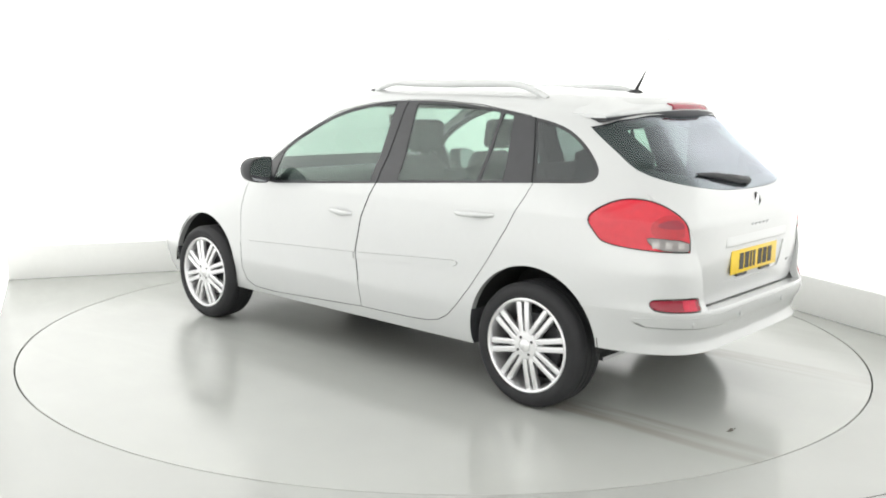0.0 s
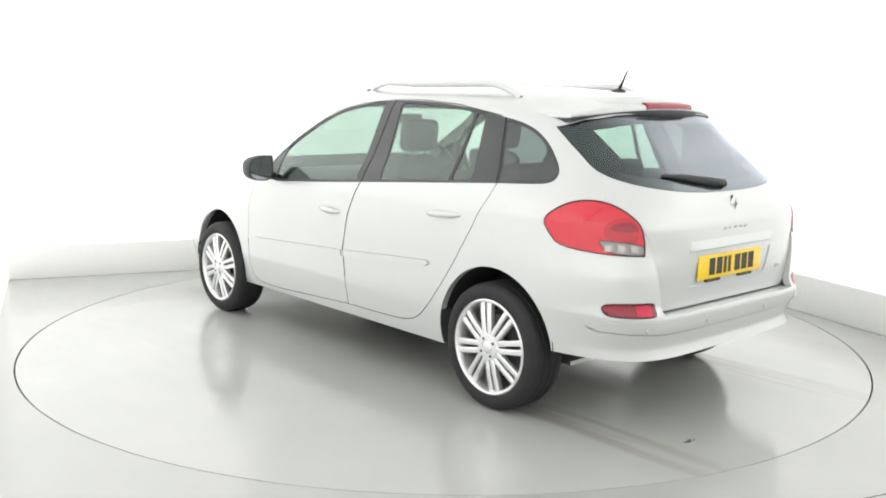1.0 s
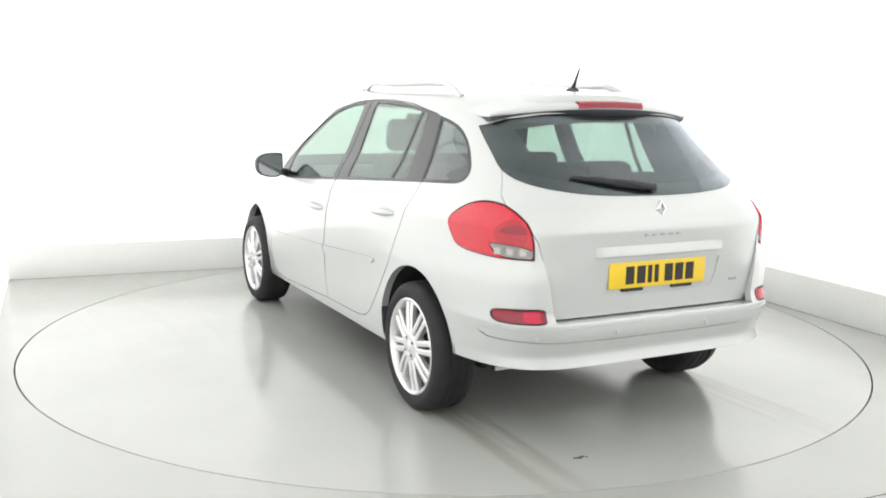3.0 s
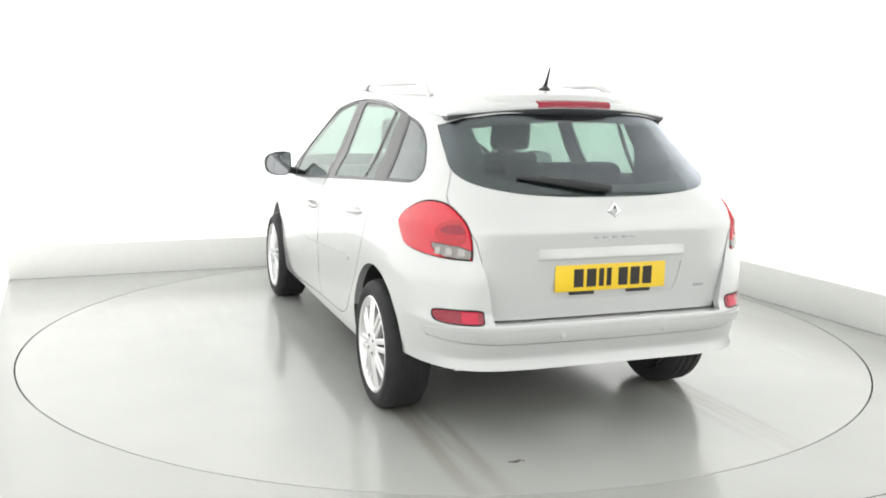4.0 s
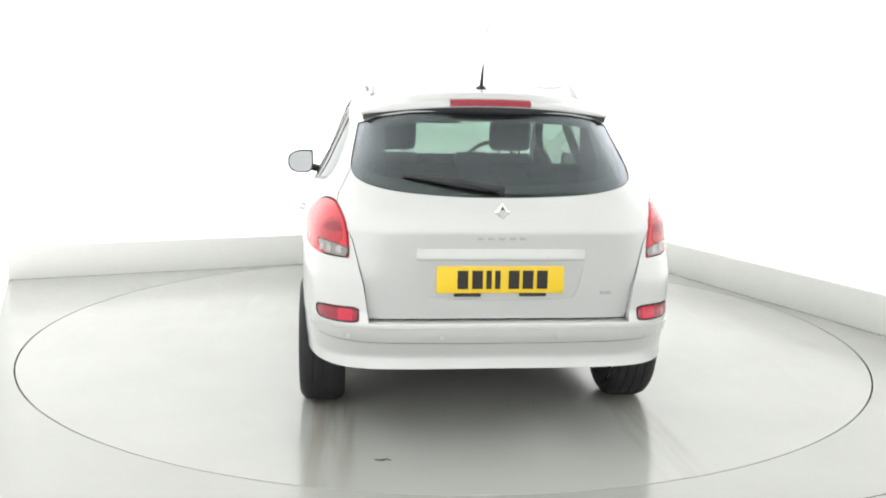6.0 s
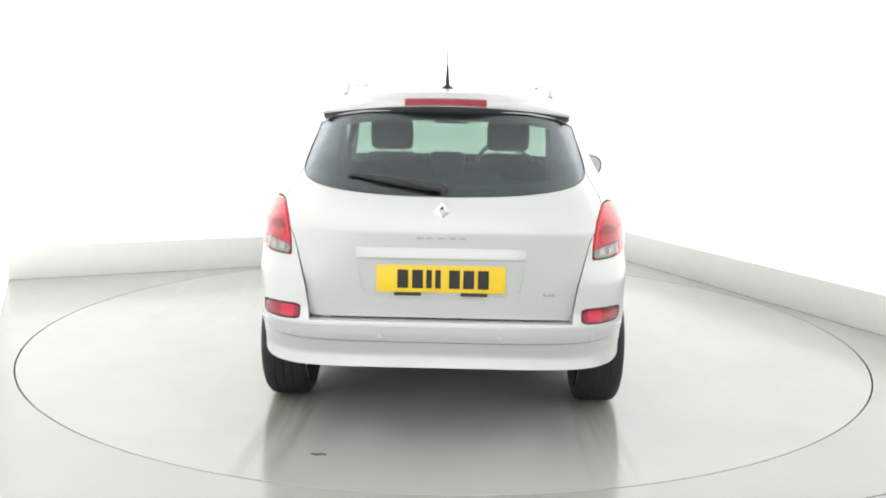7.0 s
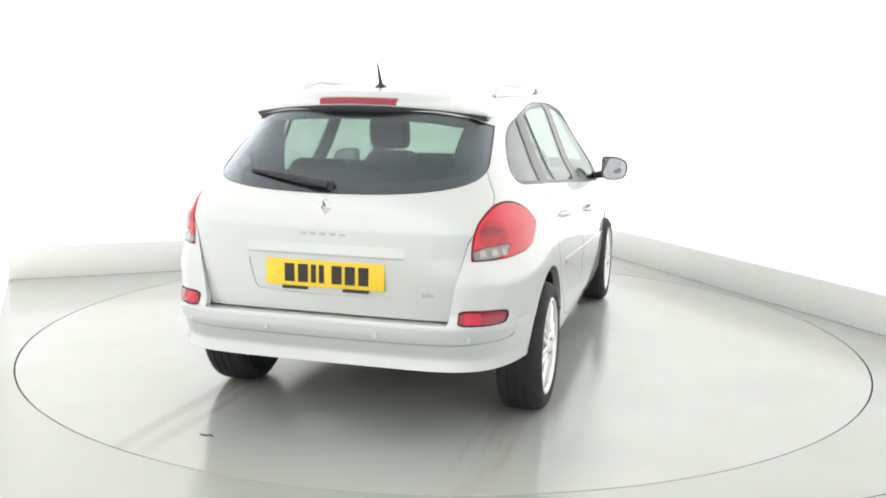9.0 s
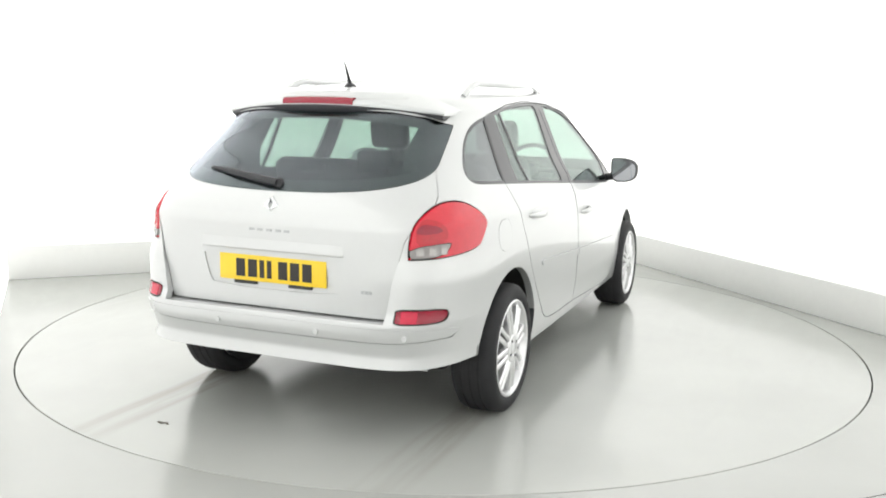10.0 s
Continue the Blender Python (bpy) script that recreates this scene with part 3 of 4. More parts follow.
def build_car():
    car = tagged(new("car"), "silver-white five-door estate car with roof rails on the turntable", "car")
    inner = loft(0.035, 0.40)
    shell = carve(SKIN.copy(), ("DIFFERENCE", inner), ("DIFFERENCE", block(-1, 1, -2.4, -1.52, 0, 0.338)), ("DIFFERENCE", block(-1, 1, -1.2, 1.2, 0, 0.226)))
    arches = [cylinder_x(y, 0.312, r, *((0.50, 1.1) if s > 0 else (-1.1, -0.50))) for y, r in ((1.33, 0.354), (HUB_Y[1] - 0.005, 0.352)) for s in (-1, 1)]
    glass_cut = [side_prism(WINDOWS, s) for s in (-1, 1)]
    rear_cut = rear_prism(REAR_WINDOW)
    windscreen = [(0.69, 1.03), (0.575, 1.385), (-0.575, 1.385), (-0.69, 1.03)]
    wind_cut = prism(windscreen, (1, 0, 0), (0, 0, 1), (0, 1, 0), 0.2, 1.35)
    doors = {(nm, s): side_prism(poly, s) for nm, poly in (("front", FRONT_DOOR), ("rear", REAR_DOOR)) for s in (-1, 1)}
    gate_cut = rear_prism(TAILGATE, 1.40, 2.4)
    bumper_cut = block(-1, 1, -2.4, -1.45, 0.2, 0.5303)
    lamp_cut = [lamp_prism(LAMP, s) for s in (-1, 1)]
    fog_cut = [rear_prism([(s * x, z) for x, z in FOG], 1.5, 2.4) for s in (-1, 1)]

    # Main body: all that is not a door, the tailgate or the bumper.
    body = carve(shell.copy(), *[("DIFFERENCE", c) for c in arches + glass_cut + [rear_cut, wind_cut] + list(doors.values()) + [gate_cut, bumper_cut] + lamp_cut + fog_cut])
    flap = chaikin([(-1.33, 0.76), (-1.48, 0.76), (-1.48, 0.90), (-1.33, 0.90)], 2)
    body = carve(body, ("DIFFERENCE", carve(sheet(-0.01, 0.008), ("INTERSECT", side_prism(grown(flap, 0.0016), 1)), ("DIFFERENCE", side_prism(flap, 1, 0.2, 1.3)))))
    part("fuel_flap", dress(carve(sheet(-0.0004, 0.006), ("INTERSECT", side_prism(flap, 1))), PAINT), None, car, "closed body-coloured fuel flap")
    body_ob = part("body", dress(body, PAINT, TRIM, 0.03), None, car, "silver-white painted body shell")

    for nm, poly in (("front", FRONT_DOOR), ("rear", REAR_DOOR)):
        for s in (-1, 1):
            cut = side_prism(grown(poly, -0.0040), s)
            me = carve(shell.copy(), ("INTERSECT", cut), ("DIFFERENCE", glass_cut[0 if s < 0 else 1]), ("DIFFERENCE", arches[(0 if nm == "front" else 2) + (s > 0)]), ("DIFFERENCE", carve(sheet(-0.01, 0.009), ("INTERSECT", side_prism(grown(STRIPS[nm], 0.001), s)), ("DIFFERENCE", side_prism(STRIPS[nm], s, 0.2, 1.3)))))
            door = part(nm + "_door", dress(me, PAINT, TRIM), None, car, "closed silver-white door")
            strip = carve(sheet_proud.copy(), ("INTERSECT", side_prism(STRIPS[nm], s)))
            part("rub_strip", dress(strip, PAINT), None, door, "body-coloured side rubbing strip")
            ya, yb, za, zb = (0.075, -0.105, 0.808, 0.797) if nm == "front" else (-0.845, -1.085, 0.872, 0.882)
            pts = []
            for k in range(9):
                u = k / 8
                y, z = ya + (yb - ya) * u, za + (zb - za) * u
                pts.append((s * (skin_x(y, z) + 0.028 * math.sin(math.pi * u) ** 0.5 - 0.004), y, z))
            part("door_handle", tube(pts, [0.009, 0.012, 0.014, 0.015, 0.015, 0.015, 0.014, 0.012, 0.009], 10, 1.0), PAINT, door, "body-coloured pull handle", smooth=60)
            cup = bmesh.new()
            bmesh.ops.create_uvsphere(cup, u_segments=20, v_segments=10, radius=1)
            for v in cup.verts:
                v.co = Vector((v.co.x * 0.003, v.co.y * abs(yb - ya) * 0.36, v.co.z * 0.030))
            yc, zc = (ya + yb) / 2, (za + zb) / 2
            part("handle_cup", cup, PAINT, door, "shallow handle recess", m=pose(s * skin_x(yc, zc), yc, zc))

    gate_shell = carve(loft(form=GATE_FAIR), ("DIFFERENCE", loft(0.035, 0.40, GATE_FAIR)))
    recess = chaikin([(-0.345, 0.786), (-0.325, 0.66), (-0.30, 0.615), (0.30, 0.615), (0.325, 0.66), (0.345, 0.786)], 1)
    dent = carve(sheet(-0.02, 0.006, GATE_FAIR), ("INTERSECT", rear_prism(recess, 1.8, 2.4)))
    gate = carve(gate_shell, ("INTERSECT", rear_prism(grown(TAILGATE, -0.003), 1.40, 2.4)), ("DIFFERENCE", rear_cut), ("DIFFERENCE", block(-1, 1, -3, -1.2, 0, 0.537)),
                 ("DIFFERENCE", lamp_cut[0]), ("DIFFERENCE", lamp_cut[1]), ("DIFFERENCE", dent))
    gate_ob = part("tailgate", dress(gate, PAINT, TRIM, 0.022, GATE), None, car, "silver-white tailgate with number plate recess")
    band = chaikin([(-0.785, 0.495), (-0.74, 0.455), (0.0, 0.446), (0.74, 0.455), (0.785, 0.495), (0.74, 0.508), (0.0, 0.510), (-0.74, 0.508)], 1)
    groove = carve(sheet(-0.02, 0.010), ("INTERSECT", rear_prism(grown(band, 0.005), 1.6, 2.4)), ("INTERSECT", block(-1, 1, -3, -1, 0.3, 0.474)), ("DIFFERENCE", rear_prism(band, 1.5, 2.5)))
    bump = carve(SKIN.copy(), ("DIFFERENCE", loft(0.12, 0.40)), ("DIFFERENCE", block(-1, 1, -2.4, -1.52, 0, 0.338)), ("INTERSECT", block(-1, 1, -2.4, -1.45, 0.2, 0.5300)), ("DIFFERENCE", arches[2]), ("DIFFERENCE", arches[3]), ("DIFFERENCE", groove), ("DIFFERENCE", fog_cut[0]), ("DIFFERENCE", fog_cut[1]))
    bumper = part("rear_bumper", dress(bump, PAINT), None, car, "body-coloured rear bumper")
    strip = carve(sheet(-0.005, 0.007), ("INTERSECT", rear_prism(band, 1.7, 2.4)))
    part("bumper_strip", dress(strip, PAINT), None, bumper, "body-coloured bumper moulding")
    for x in (-0.62, -0.242, 0.242, 0.62):
        y = skin_y(x, 0.476)
        part("parking_sensor", lathe([(0, 0.001), (0, 0.012), (0.008, 0.011), (0.008, 0.001)], 20, "Z"), PAINT, bumper, "small round parking sensor", m=Matrix.Translation((x, y - 0.005, 0.476)) @ Matrix.Rotation(math.pi / 2, 4, "X"))

    # Side glass, its black surround and pillars.
    surround = sheet(0.004, 0.020)
    pane_sheet = sheet(0.007, 0.011)
    inset = grown(WINDOWS, -0.015)
    for s in (-1, 1):
        k = 0 if s < 0 else 1
        hole = [side_prism(poly, s) for poly in PANES.values()]
        inside = side_prism(inset, s)
        holes = [carve(h.copy(), ("INTERSECT", inside)) for h in hole]
        fr = carve(surround.copy(), ("INTERSECT", side_prism(grown(WINDOWS, -0.001), s)), *[("DIFFERENCE", h) for h in holes], *[("DIFFERENCE", side_prism(c, s)) for c in PILLAR_GAPS])
        surround_ob = part("window_surround", dress(fr, SATIN), None, car, "black window surround and door pillars")
        for name, h in zip(PANES, holes):
            me = carve(pane_sheet.copy(), ("INTERSECT", h))
            if name == "quarter":
                ob = part("side_window", dress(me, QUARTER_GLASS), None, surround_ob, "dark grey quarter window")
            else:
                ob = part("side_window", dress(me, GLASS), None, surround_ob, "green-tinted side window")
            ob.visible_shadow = False
    me = carve(sheet(0.004, 0.009), ("INTERSECT", rear_prism(grown(REAR_WINDOW, -0.002))))
    ob = part("rear_window", dress(me, REAR_GLASS), None, gate_ob, "dark tinted rear window")
    ob.visible_shadow = False
    edge = carve(sheet(0.010, 0.016), ("INTERSECT", rear_prism(grown(REAR_WINDOW, -0.001))), ("DIFFERENCE", rear_prism(grown(REAR_WINDOW, -0.045))))
    part("window_border", dress(edge, BLACK), None, gate_ob, "black printed glass border")
    me = carve(sheet(0.005, 0.011), ("INTERSECT", wind_cut))
    ob = part("windscreen", dress(me, GLASS), None, car, "green-tinted windscreen")
    ob.visible_shadow = False

    # Lamps at the rear corners.
    for s in (-1, 1):
        lamp = part("tail_lamp", dress(carve(sheet(0.006, 0.045), ("INTERSECT", lamp_prism(grown(LAMP, -0.001), s))), BLACK), None, car, "large red rear lamp cluster")
        lens = carve(sheet(-0.006, 0.005), ("INTERSECT", lamp_prism(grown(LAMP, -0.006), s)), ("DIFFERENCE", lamp_prism(grown(LAMP_CLEAR, 0.003), s)))
        part("red_lens", dress(lens, RED), None, lamp, "bright red lens")
        core = carve(sheet(-0.0072, 0.004), ("INTERSECT", lamp_prism(chaikin([(1.06, 0.855), (1.14, 0.85), (1.196, 0.846), (1.198, 0.90), (1.190, 0.922), (1.15, 0.953), (1.08, 0.935), (1.05, 0.90)], 1), s)))
        part("brake_lens", dress(core, BRAKE_RED), None, lamp, "deeper red brake light lens")
        bar = carve(sheet(-0.0078, 0.004), ("INTERSECT", lamp_prism(chaikin([(1.075, 0.893), (1.196, 0.888), (1.194, 0.912), (1.16, 0.932), (1.09, 0.918)], 1), s)))
        part("lens_band", dress(bar, DEEP_RED), None, lamp, "dark red band across the lens")
        lens = carve(sheet(-0.005, 0.005), ("INTERSECT", lamp_prism(LAMP_CLEAR, s)))
        part("clear_lens", dress(lens, CLEAR), None, lamp, "clear reversing light lens")
        for a in (1.06, 1.115, 1.17):
            bulb = carve(sheet(-0.0062, 0.004), ("INTERSECT", lamp_prism([(a, 0.806), (a + 0.03, 0.806), (a + 0.03, 0.832), (a, 0.834)], s)))
            part("lens_cell", dress(bulb, CELL), None, lamp, "grey reflector cell behind clear lens")
        poly = [(s * x, z) for x, z in FOG]
        fog = part("fog_lamp", dress(carve(sheet(0.006, 0.03), ("INTERSECT", rear_prism(grown(poly, -0.001), 1.5, 2.4))), BLACK), None, car, "rear fog lamp in the bumper")
        part("red_lens", dress(carve(sheet(-0.001, 0.005), ("INTERSECT", rear_prism(grown(poly, -0.007), 1.5, 2.4))), DEEP_RED), None, fog, "deep red lens")
        half = [(s * x, z) for x, z in ((0.60, 0.538), (0.66, 0.538), (0.66, 0.583), (0.60, 0.583))]
        part("lens_cell", dress(carve(sheet(-0.0022, 0.004), ("INTERSECT", rear_prism(half, 1.5, 2.4))), FOG_RED), None, fog, "brighter red reflector cell")

    # Roof spoiler over the rear window.
    def spoiler(section, mat, nm, label, reach):
        bm, rows = bmesh.new(), []
        for k in range(41):
            x = reach * (k / 20 - 1)
            u = abs(x) / 0.575
            y0, z0 = -1.655 + 0.15 * u ** 2.4, 1.402 - 0.048 * u ** 2.2
            row = []
            for dy, dz, sink in section:
                top = skin_z(x, y0 + dy)
                row.append(bm.verts.new((x, y0 + dy, z0 + dz * (1 - 0.5 * u ** 4) if sink is None else top + sink)))
            rows.append(row)
        n = len(section)
        for a, b in zip(rows, rows[1:]):
            for i in range(n):
                bm.faces.new((a[i], a[(i + 1) % n], b[(i + 1) % n], b[i]))
        bm.faces.new(rows[0])
        bm.faces.new(rows[-1][::-1])
        return part(nm, bm, mat, car, label, smooth=50)

    spoiler([(0.0, 0.0, None), (0.004, 0.011, None), (0.028, 0.020, None), (0.16, 0, 0.005), (0.24, 0, -0.004), (0.24, 0, -0.012), (0.12, -0.01, None), (0.03, -0.012, None), (0.004, -0.010, None)],
            PAINT, "roof_spoiler", "silver-white roof spoiler", 0.560)
    spoiler([(0.006, -0.0105, None), (0.03, -0.0125, None), (0.12, -0.0105, None), (0.15, -0.012, None), (0.15, -0.06, None), (0.07, -0.056, None), (0.03, -0.048, None), (0.008, -0.030, None)],
            BLACK, "spoiler_underside", "black underside of the spoiler", 0.552)
    bm, rows = bmesh.new(), []
    for k in range(17):
        x = 0.178 * (k / 8 - 1)
        u = abs(x) / 0.575
        y0, z0 = -1.655 + 0.15 * u ** 2.4, 1.402 - 0.048 * u ** 2.2
        rows.append([bm.verts.new((x, y0 + a, z0 + b)) for a, b in ((-0.006, -0.006), (-0.006, 0.010), (0.004, 0.022), (0.03, 0.026), (0.03, -0.006))])
    for a, b in zip(rows, rows[1:]):
        for i in range(5):
            bm.faces.new((a[i], a[(i + 1) % 5], b[(i + 1) % 5], b[i]))
    bm.faces.new(rows[0])
    bm.faces.new(rows[-1][::-1])
    part("brake_light", bm, DEEP_RED, car, "red high-level brake light strip", smooth=50)

    # Number plate with its holder, handle trim, badge and small marks.
    py = -2.024
    plate = part("number_plate", boxed(-0.2625, 0.2625, py - 0.006, py, 0.646, 0.758, 0.003), YELLOW, gate_ob, "yellow rear number plate with dark bars")
    part("plate_backing", boxed(-0.25, 0.25, py, -1.985, 0.655, 0.75), BLACK, gate_ob, "black plate backing")
    for k, x in enumerate((-0.155, -0.095, -0.048, -0.012, 0.055, 0.113, 0.172)):
        w = 0.011 if k in (2, 3) else 0.022
        part("character_bar", boxed(x - w, x + w, py - 0.008, py - 0.0062, 0.664, 0.740), INK, plate)
    for x in (-0.135, 0.135):
        part("holder_strip", boxed(x - 0.055, x + 0.055, py - 0.005, py + 0.012, 0.632, 0.645), BLACK, gate_ob, "black plate holder strip")
    bm, rows = bmesh.new(), []
    for k in range(25):
        x = 0.345 * (k / 12 - 1)
        proud = 0.15 + 0.85 * min(1, (1 - abs(k / 12 - 1)) * 8)
        rows.append([bm.verts.new((x, gate_y(x, z) - out * proud, z)) for z, out in ((0.836, -0.002), (0.826, 0.0015), (0.806, 0.004), (0.792, 0.0095), (0.786, 0.009), (0.783, 0.006), (0.783, -0.014), (0.836, -0.014))])
    for a, b in zip(rows, rows[1:]):
        for i in range(8):
            bm.faces.new((a[i], a[(i + 1) % 8], b[(i + 1) % 8], b[i]))
    bm.faces.new(rows[0])
    bm.faces.new(rows[-1][::-1])
    part("handle_trim", bm, PAINT, gate_ob, "body-coloured tailgate handle trim", smooth=40)
    bm = bmesh.new()
    y = skin_y(0, 0.985)
    outer = [(0, 0.040), (0.034, 0), (0, -0.040), (-0.034, 0)]
    hole = [(0, 0.027), (0.014, 0.004), (0, -0.017), (-0.014, 0.004)]
    vo, vi = [bm.verts.new((x, -0.006, z)) for x, z in outer], [bm.verts.new((x, -0.014, z)) for x, z in hole]
    vb, vd = [bm.verts.new((x, 0.012, z)) for x, z in outer], [bm.verts.new((x, 0.012, z)) for x, z in hole]
    for i in range(4):
        j = (i + 1) % 4
        bm.faces.new((vo[i], vo[j], vi[j], vi[i]))
        bm.faces.new((vb[i], vb[j], vo[j], vo[i]))
        bm.faces.new((vi[i], vi[j], vd[j], vd[i]))
    part("badge", bm, CHROME, gate_ob, "plain chrome diamond badge", smooth=None, m=pose(0, y, 0.975, -8))
    bm = prism([(x * 0.95, z * 0.95) for x, z in hole], (1, 0, 0), (0, 0, 1), (0, 1, 0), -0.001, 0.01)
    bm.materials.append(BLACK)
    part("badge_centre", bm, None, gate_ob, "dark centre of the badge", m=pose(0, y, 0.975, -8))
    for x in (-0.085, -0.045, 0.0, 0.045, 0.085):
        y = gate_y(x, 0.872)
        part("letter_bar", boxed(x - 0.013, x + 0.013, y - 0.003, y + 0.004, 0.868, 0.879, 0.001), LETTERING, gate_ob)
    for x in (0.425, 0.442, 0.459):
        y = gate_y(x, 0.645)
        part("letter_bar", boxed(x - 0.007, x + 0.007, y - 0.003, y + 0.004, 0.638, 0.652, 0.001), LETTERING, gate_ob)

    # Rear wiper.
    def on_glass(x, z, out):
        return (x, skin_y(x, z) - out, z)

    part("wiper_arm", tube([on_glass(-0.005, 1.066, 0.016), on_glass(-0.06, 1.076, 0.026), on_glass(-0.18, 1.094, 0.026), on_glass(-0.25, 1.100, 0.020)], [0.017, 0.016, 0.012, 0.008], 10), BLACK, gate_ob, "black rear wiper arm", smooth=60)
    part("wiper_blade", tube([on_glass(-0.05, 1.062, 0.008), on_glass(-0.16, 1.084, 0.012), on_glass(-0.26, 1.099, 0.012), on_glass(-0.39, 1.110, 0.007)], [0.009, 0.018, 0.016, 0.006], 8), BLACK, gate_ob, "black wiper blade", smooth=60)
    part("wiper_cap", lathe([(0, 0.001), (0, 0.024), (0.015, 0.020), (0.018, 0.001)], 24, "Z"), BLACK, gate_ob, m=Matrix.Translation(on_glass(-0.002, 1.064, 0.0)) @ Matrix.Rotation(math.pi / 2, 4, "X"))

    # Roof rails and aerial.
    for s in (-1, 1):
        pts, rad = [], []
        for k in range(25):
            u = k / 24
            y = 0.05 - 1.19 * u
            x = 0.485 + 0.045 * math.sin(math.pi * min(1, u * 1.1 + 0.1)) + 0.015 * u
            rise = 0.054 * min(1, math.sin(math.pi * u) * 2.2) ** 0.6 - 0.006
            pts.append((s * x, y, skin_z(s * x, y) + rise))
            rad.append(0.014 + 0.004 * math.sin(math.pi * u))
        rail = part("roof_rail", tube(pts, rad, 12, 1.15), PAINT, car, "silver-white roof rail", smooth=60)
        x, y, z = pts[0]
        part("rail_foot", boxed(-0.014, 0.014, -0.02, 0.035, -0.012, 0.012, 0.006), BLACK, rail, "small black rail end", m=pose(x, y, z))
    az = skin_z(0, -1.33)
    bm = bmesh.new()
    bmesh.ops.create_uvsphere(bm, u_segments=20, v_segments=10, radius=1)
    for v in bm.verts:
        v.co = Vector((v.co.x * 0.030, v.co.y * 0.052 - 0.012 * v.co.z, v.co.z * 0.028))
    aerial = part("aerial", bm, BLACK, car, "black roof aerial", smooth=60, m=pose(0, -1.33, az - 0.012))
    part("mast", tube([(0, -0.005, 0.01), (0, -0.035, 0.065), (0, -0.06, 0.115)], [0.011, 0.007, 0.004], 10), BLACK, aerial)
    part("whip", tube([(0, -0.06, 0.112), (0, -0.20, 0.30)], 0.0021, 6), DARK_METAL, aerial, "thin grey aerial whip")

    # Door mirrors.
    for s in (-1, 1):
        shape = chaikin([(-0.082, -0.072), (0.025, -0.074), (0.074, -0.052), (0.088, 0.0), (0.078, 0.050), (0.025, 0.078), (-0.070, 0.080), (-0.082, 0.072)], 2)
        bm, rows = bmesh.new(), []
        for dy, k in ((-0.058, 0.93), (-0.066, 0.97), (-0.060, 1.0), (-0.01, 0.99), (0.03, 0.90), (0.055, 0.72), (0.068, 0.42), (0.071, 0.10)):
            rows.append([bm.verts.new((s * x * k, dy, z * k)) for x, z in shape])
        for a, b in zip(rows, rows[1:]):
            for i in range(len(shape)):
                bm.faces.new((a[i], a[(i + 1) % len(shape)], b[(i + 1) % len(shape)], b[i]))
        bm.faces.new(rows[0])
        bm.faces.new(rows[-1][::-1])
        mirror = part("door_mirror", bm, BLACK, car, "black door mirror", smooth=60, m=pose(s * 0.935, 0.625, 0.996))
        bm = prism([(s * x * 0.90, z * 0.90) for x, z in shape], (1, 0, 0), (0, 0, 1), (0, 1, 0), -0.0625, -0.0585)
        bm.materials.append(MIRROR)
        part("mirror_glass", bm, None, mirror, "silvered mirror glass")
        part("mirror_arm", tube([(-s * 0.18, 0.03, -0.055), (-s * 0.12, 0.02, -0.05), (-s * 0.05, 0.0, -0.035)], [0.035, 0.03, 0.03], 12, 0.8), BLACK, mirror, smooth=60)

    # Wheel housings, underside and wheels.
    for y, r in ((1.33, 0.362), (HUB_Y[1] - 0.005, 0.36)):
        for s in (-1, 1):
            bm = lathe([(0.795, r), (0.795, r + 0.004), (0.505, r + 0.004), (0.505, 0.002), (0.51, 0.002), (0.51, r)], 64)
            bmesh.ops.bisect_plane(bm, geom=bm.verts[:] + bm.edges[:] + bm.faces[:], plane_co=(0, 0, -0.005), plane_no=(0, 0, -1), clear_outer=True)
            part("wheel_housing", bm, PIT, car, "black wheel arch liner", m=pose(0, y, 0.312) if s > 0 else pose(0, y, 0.312, 0, 0, 180))
    part("underbody", boxed(-0.60, 0.60, -1.55, 1.8, 0.205, 0.30, 0.03), PIT, car, "dark underbody")
    # Floor pan and axle beam, added to deepen the shade under the car.
    part("floor_pan", boxed(-0.77, 0.77, -0.90, 0.93, 0.212, 0.26, 0.01), PIT, car, "dark floor pan between the sills")
    part("rear_axle", tube([(-0.64, HUB_Y[1], 0.27), (-0.40, HUB_Y[1] + 0.10, 0.25), (0.40, HUB_Y[1] + 0.10, 0.25), (0.64, HUB_Y[1], 0.27)], 0.045, 12), PIT, car, "dark rear axle beam", smooth=60)
    part("rear_valance", boxed(-0.62, 0.62, -1.90, -1.50, 0.345, 0.38, 0.01), PIT, car, "dark rear underside")
    part("cabin_floor", boxed(-0.70, 0.70, -1.9, 1.0, 0.405, 0.43, 0.01), TRIM, car, "dark cabin floor")
    for y in HUB_Y:
        for s in (-1, 1):
            build_wheel(car, y, s, 0.30 if y > 0 else 0.17)

    # Cabin.
    for x in (-0.345, 0.345):
        build_seat(car, x, 0.0, 0.46)
    bench = part("rear_bench", boxed(-0.62, 0.62, -0.95, -0.45, 0.45, 0.62, 0.06, 4), FABRIC, car, "dark cloth rear bench", smooth=60)
    part("backrest", boxed(-0.60, 0.60, -0.06, 0.06, 0, 0.60, 0.05, 4), FABRIC, bench, smooth=60, m=pose(0, -0.93, 0.52, 12))
    for x, z in ((-0.36, 1.095), (0.0, 1.165), (0.36, 1.095)):
        part("headrest", boxed(x - 0.09, x + 0.09, -1.12, -1.03, 1.03, z, 0.03, 4), FABRIC, bench, smooth=60)
    hollow = loft(0.045, 0.40)
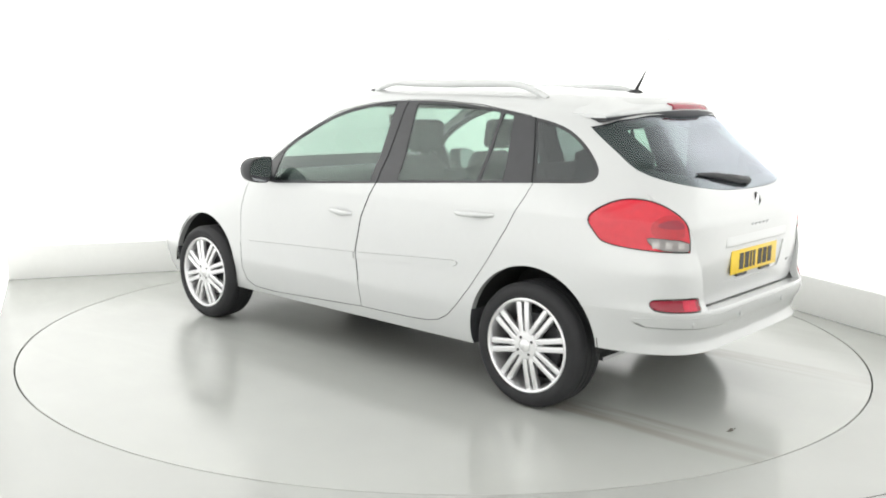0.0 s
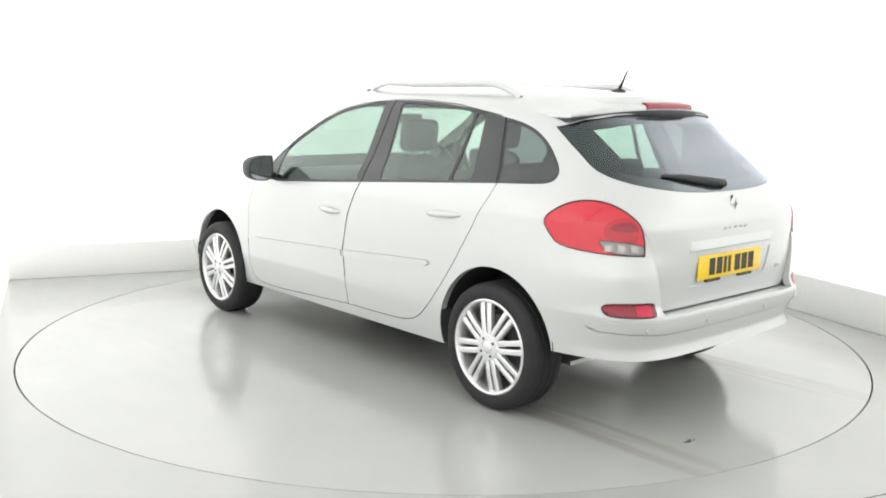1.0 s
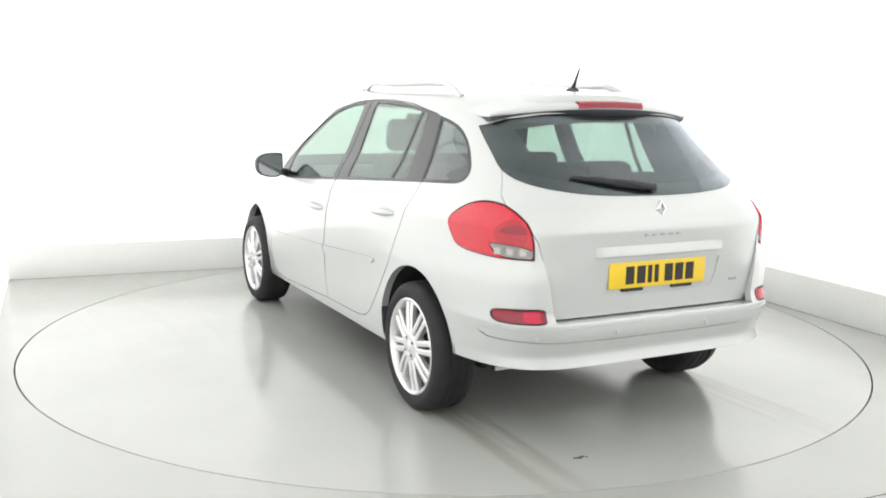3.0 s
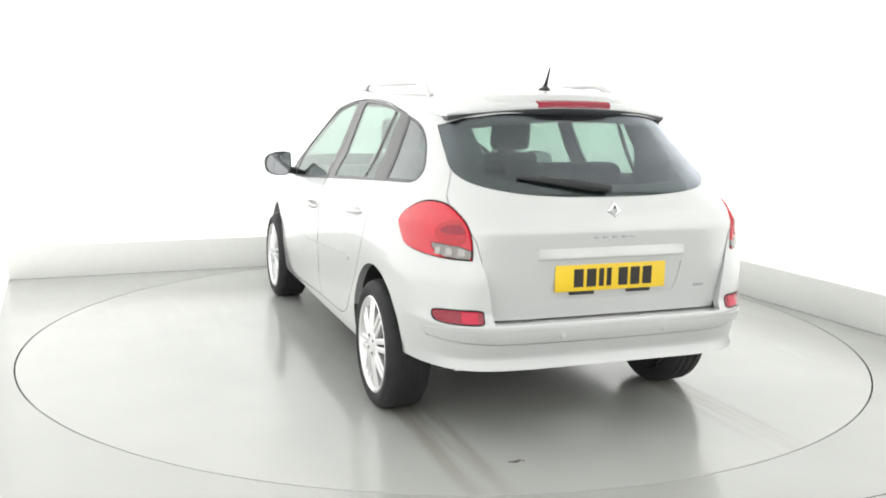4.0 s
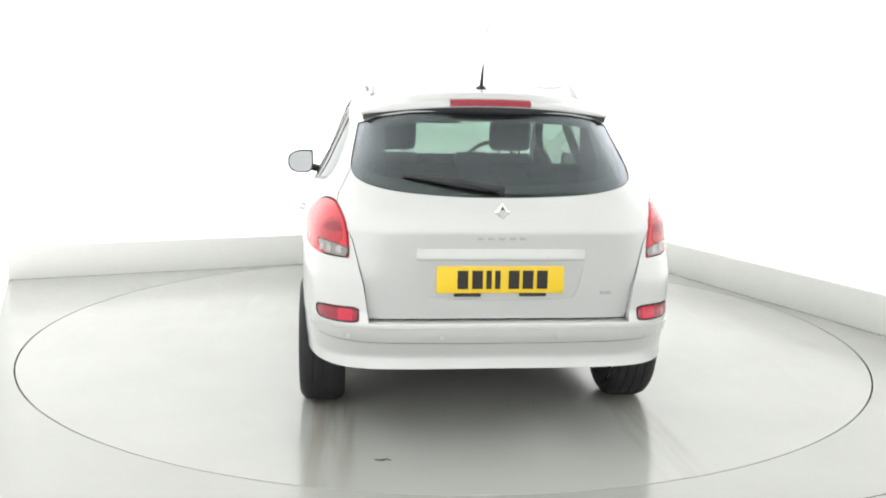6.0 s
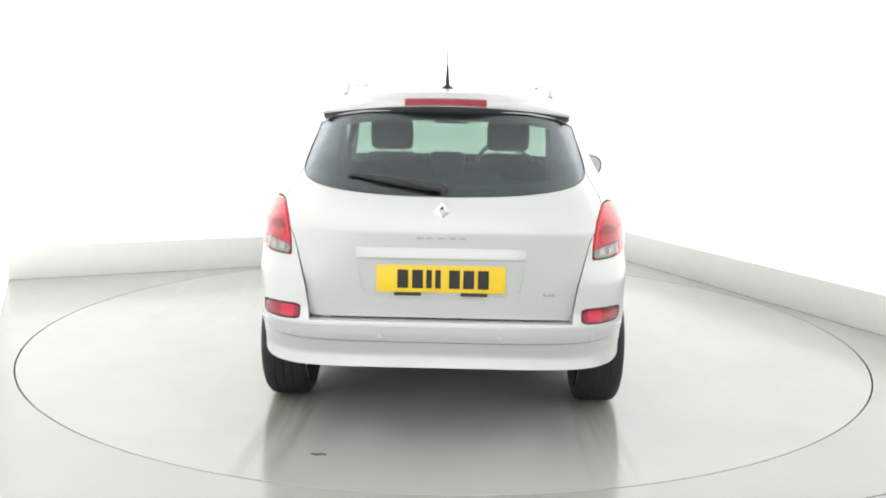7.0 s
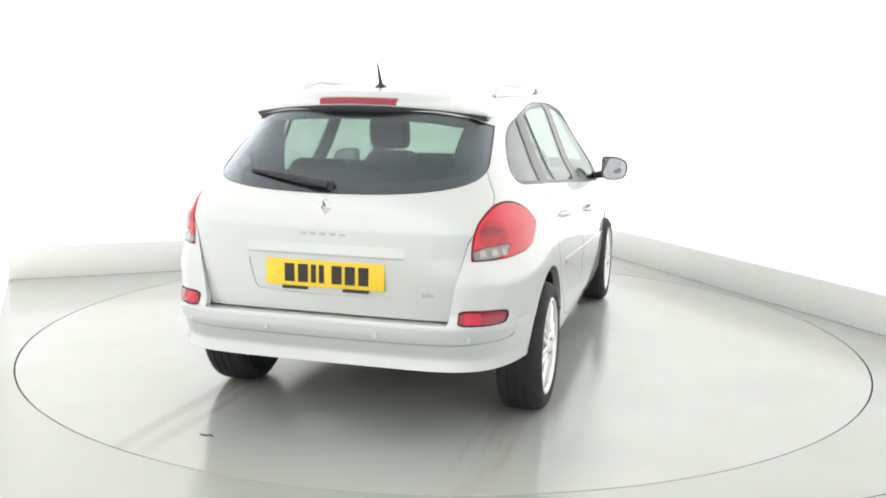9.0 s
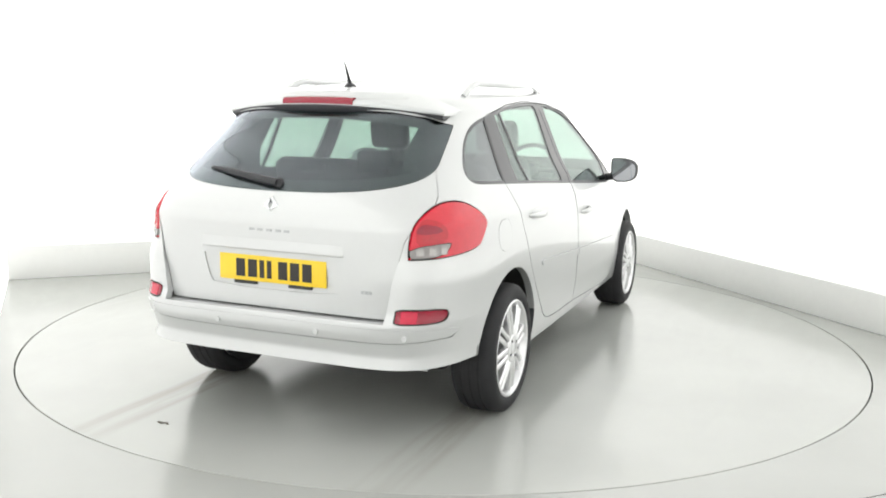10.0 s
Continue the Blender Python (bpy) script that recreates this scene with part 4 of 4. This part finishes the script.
    for s in (-1, 1):
        me = carve(block(*sorted((s * 0.46, s * 0.80)), -1.72, -1.42, 0.80, 1.40), ("INTERSECT", hollow))
        me.materials.clear()
        me.materials.append(TRIM)
        part("pillar_trim", me, None, car, "dark inner rear pillar trim")
    me = carve(block(-0.8, 0.8, -1.75, 0.25, 1.375, 1.6), ("INTERSECT", hollow))
    me.materials.clear()
    me.materials.append(TRIM)
    part("headliner", me, None, car, "dark grey roof lining")
    part("load_cover", boxed(-0.60, 0.60, -1.80, -1.10, 0.93, 0.945, 0.005), TRIM, car, "black load cover")
    part("dashboard", boxed(-0.66, 0.66, 0.55, 1.0, 0.60, 0.965, 0.08, 4), TRIM, car, "dark dashboard", smooth=60)
    tor = [(0.014 * math.sin(a), 0.175 + 0.014 * math.cos(a)) for a in np.linspace(0, 2 * math.pi, 11)[:-1]]
    wheel = part("steering_wheel", lathe(tor, 40, "Z"), BLACK, car, "black steering wheel", smooth=60, m=pose(0.345, 0.46, 0.985, 62))
    part("steering_hub", boxed(-0.06, 0.06, -0.05, 0.05, -0.03, 0.01, 0.015), BLACK, wheel)
    for k in range(3):
        part("steering_spoke", boxed(0.04, 0.17, -0.013, 0.013, -0.012, 0.004, 0.003), BLACK, wheel, m=pose(0, 0, 0, 0, 0, (0, 180, 270)[k]))
    part("cabin_mirror", boxed(-0.11, 0.11, -0.02, 0.01, -0.03, 0.03, 0.012), BLACK, car, "black interior mirror", m=pose(0, 0.33, 1.30))
    return car


sheet_proud = sheet(-0.007, 0.006)
car = build_car()


# ---- what moves: the turntable and the car on it ----
def motions():
    rows_table, rows_car = [], []
    for k in range(21):
        t = k * 0.5
        yaw = 48.849 - 7.1327 * t
        a = radians(yaw)
        rows_table.append((t, pose(AXIS.x, AXIS.y, 0, 0, 0, yaw)))
        rows_car.append((t, pose(0.0252 * math.cos(a) - 0.0727 * math.sin(a), 0.0252 * math.sin(a) + 0.0727 * math.cos(a), LIFT, 0, 0, yaw)))
    walk(turntable, rows_table)
    walk(car, rows_car)


motions()
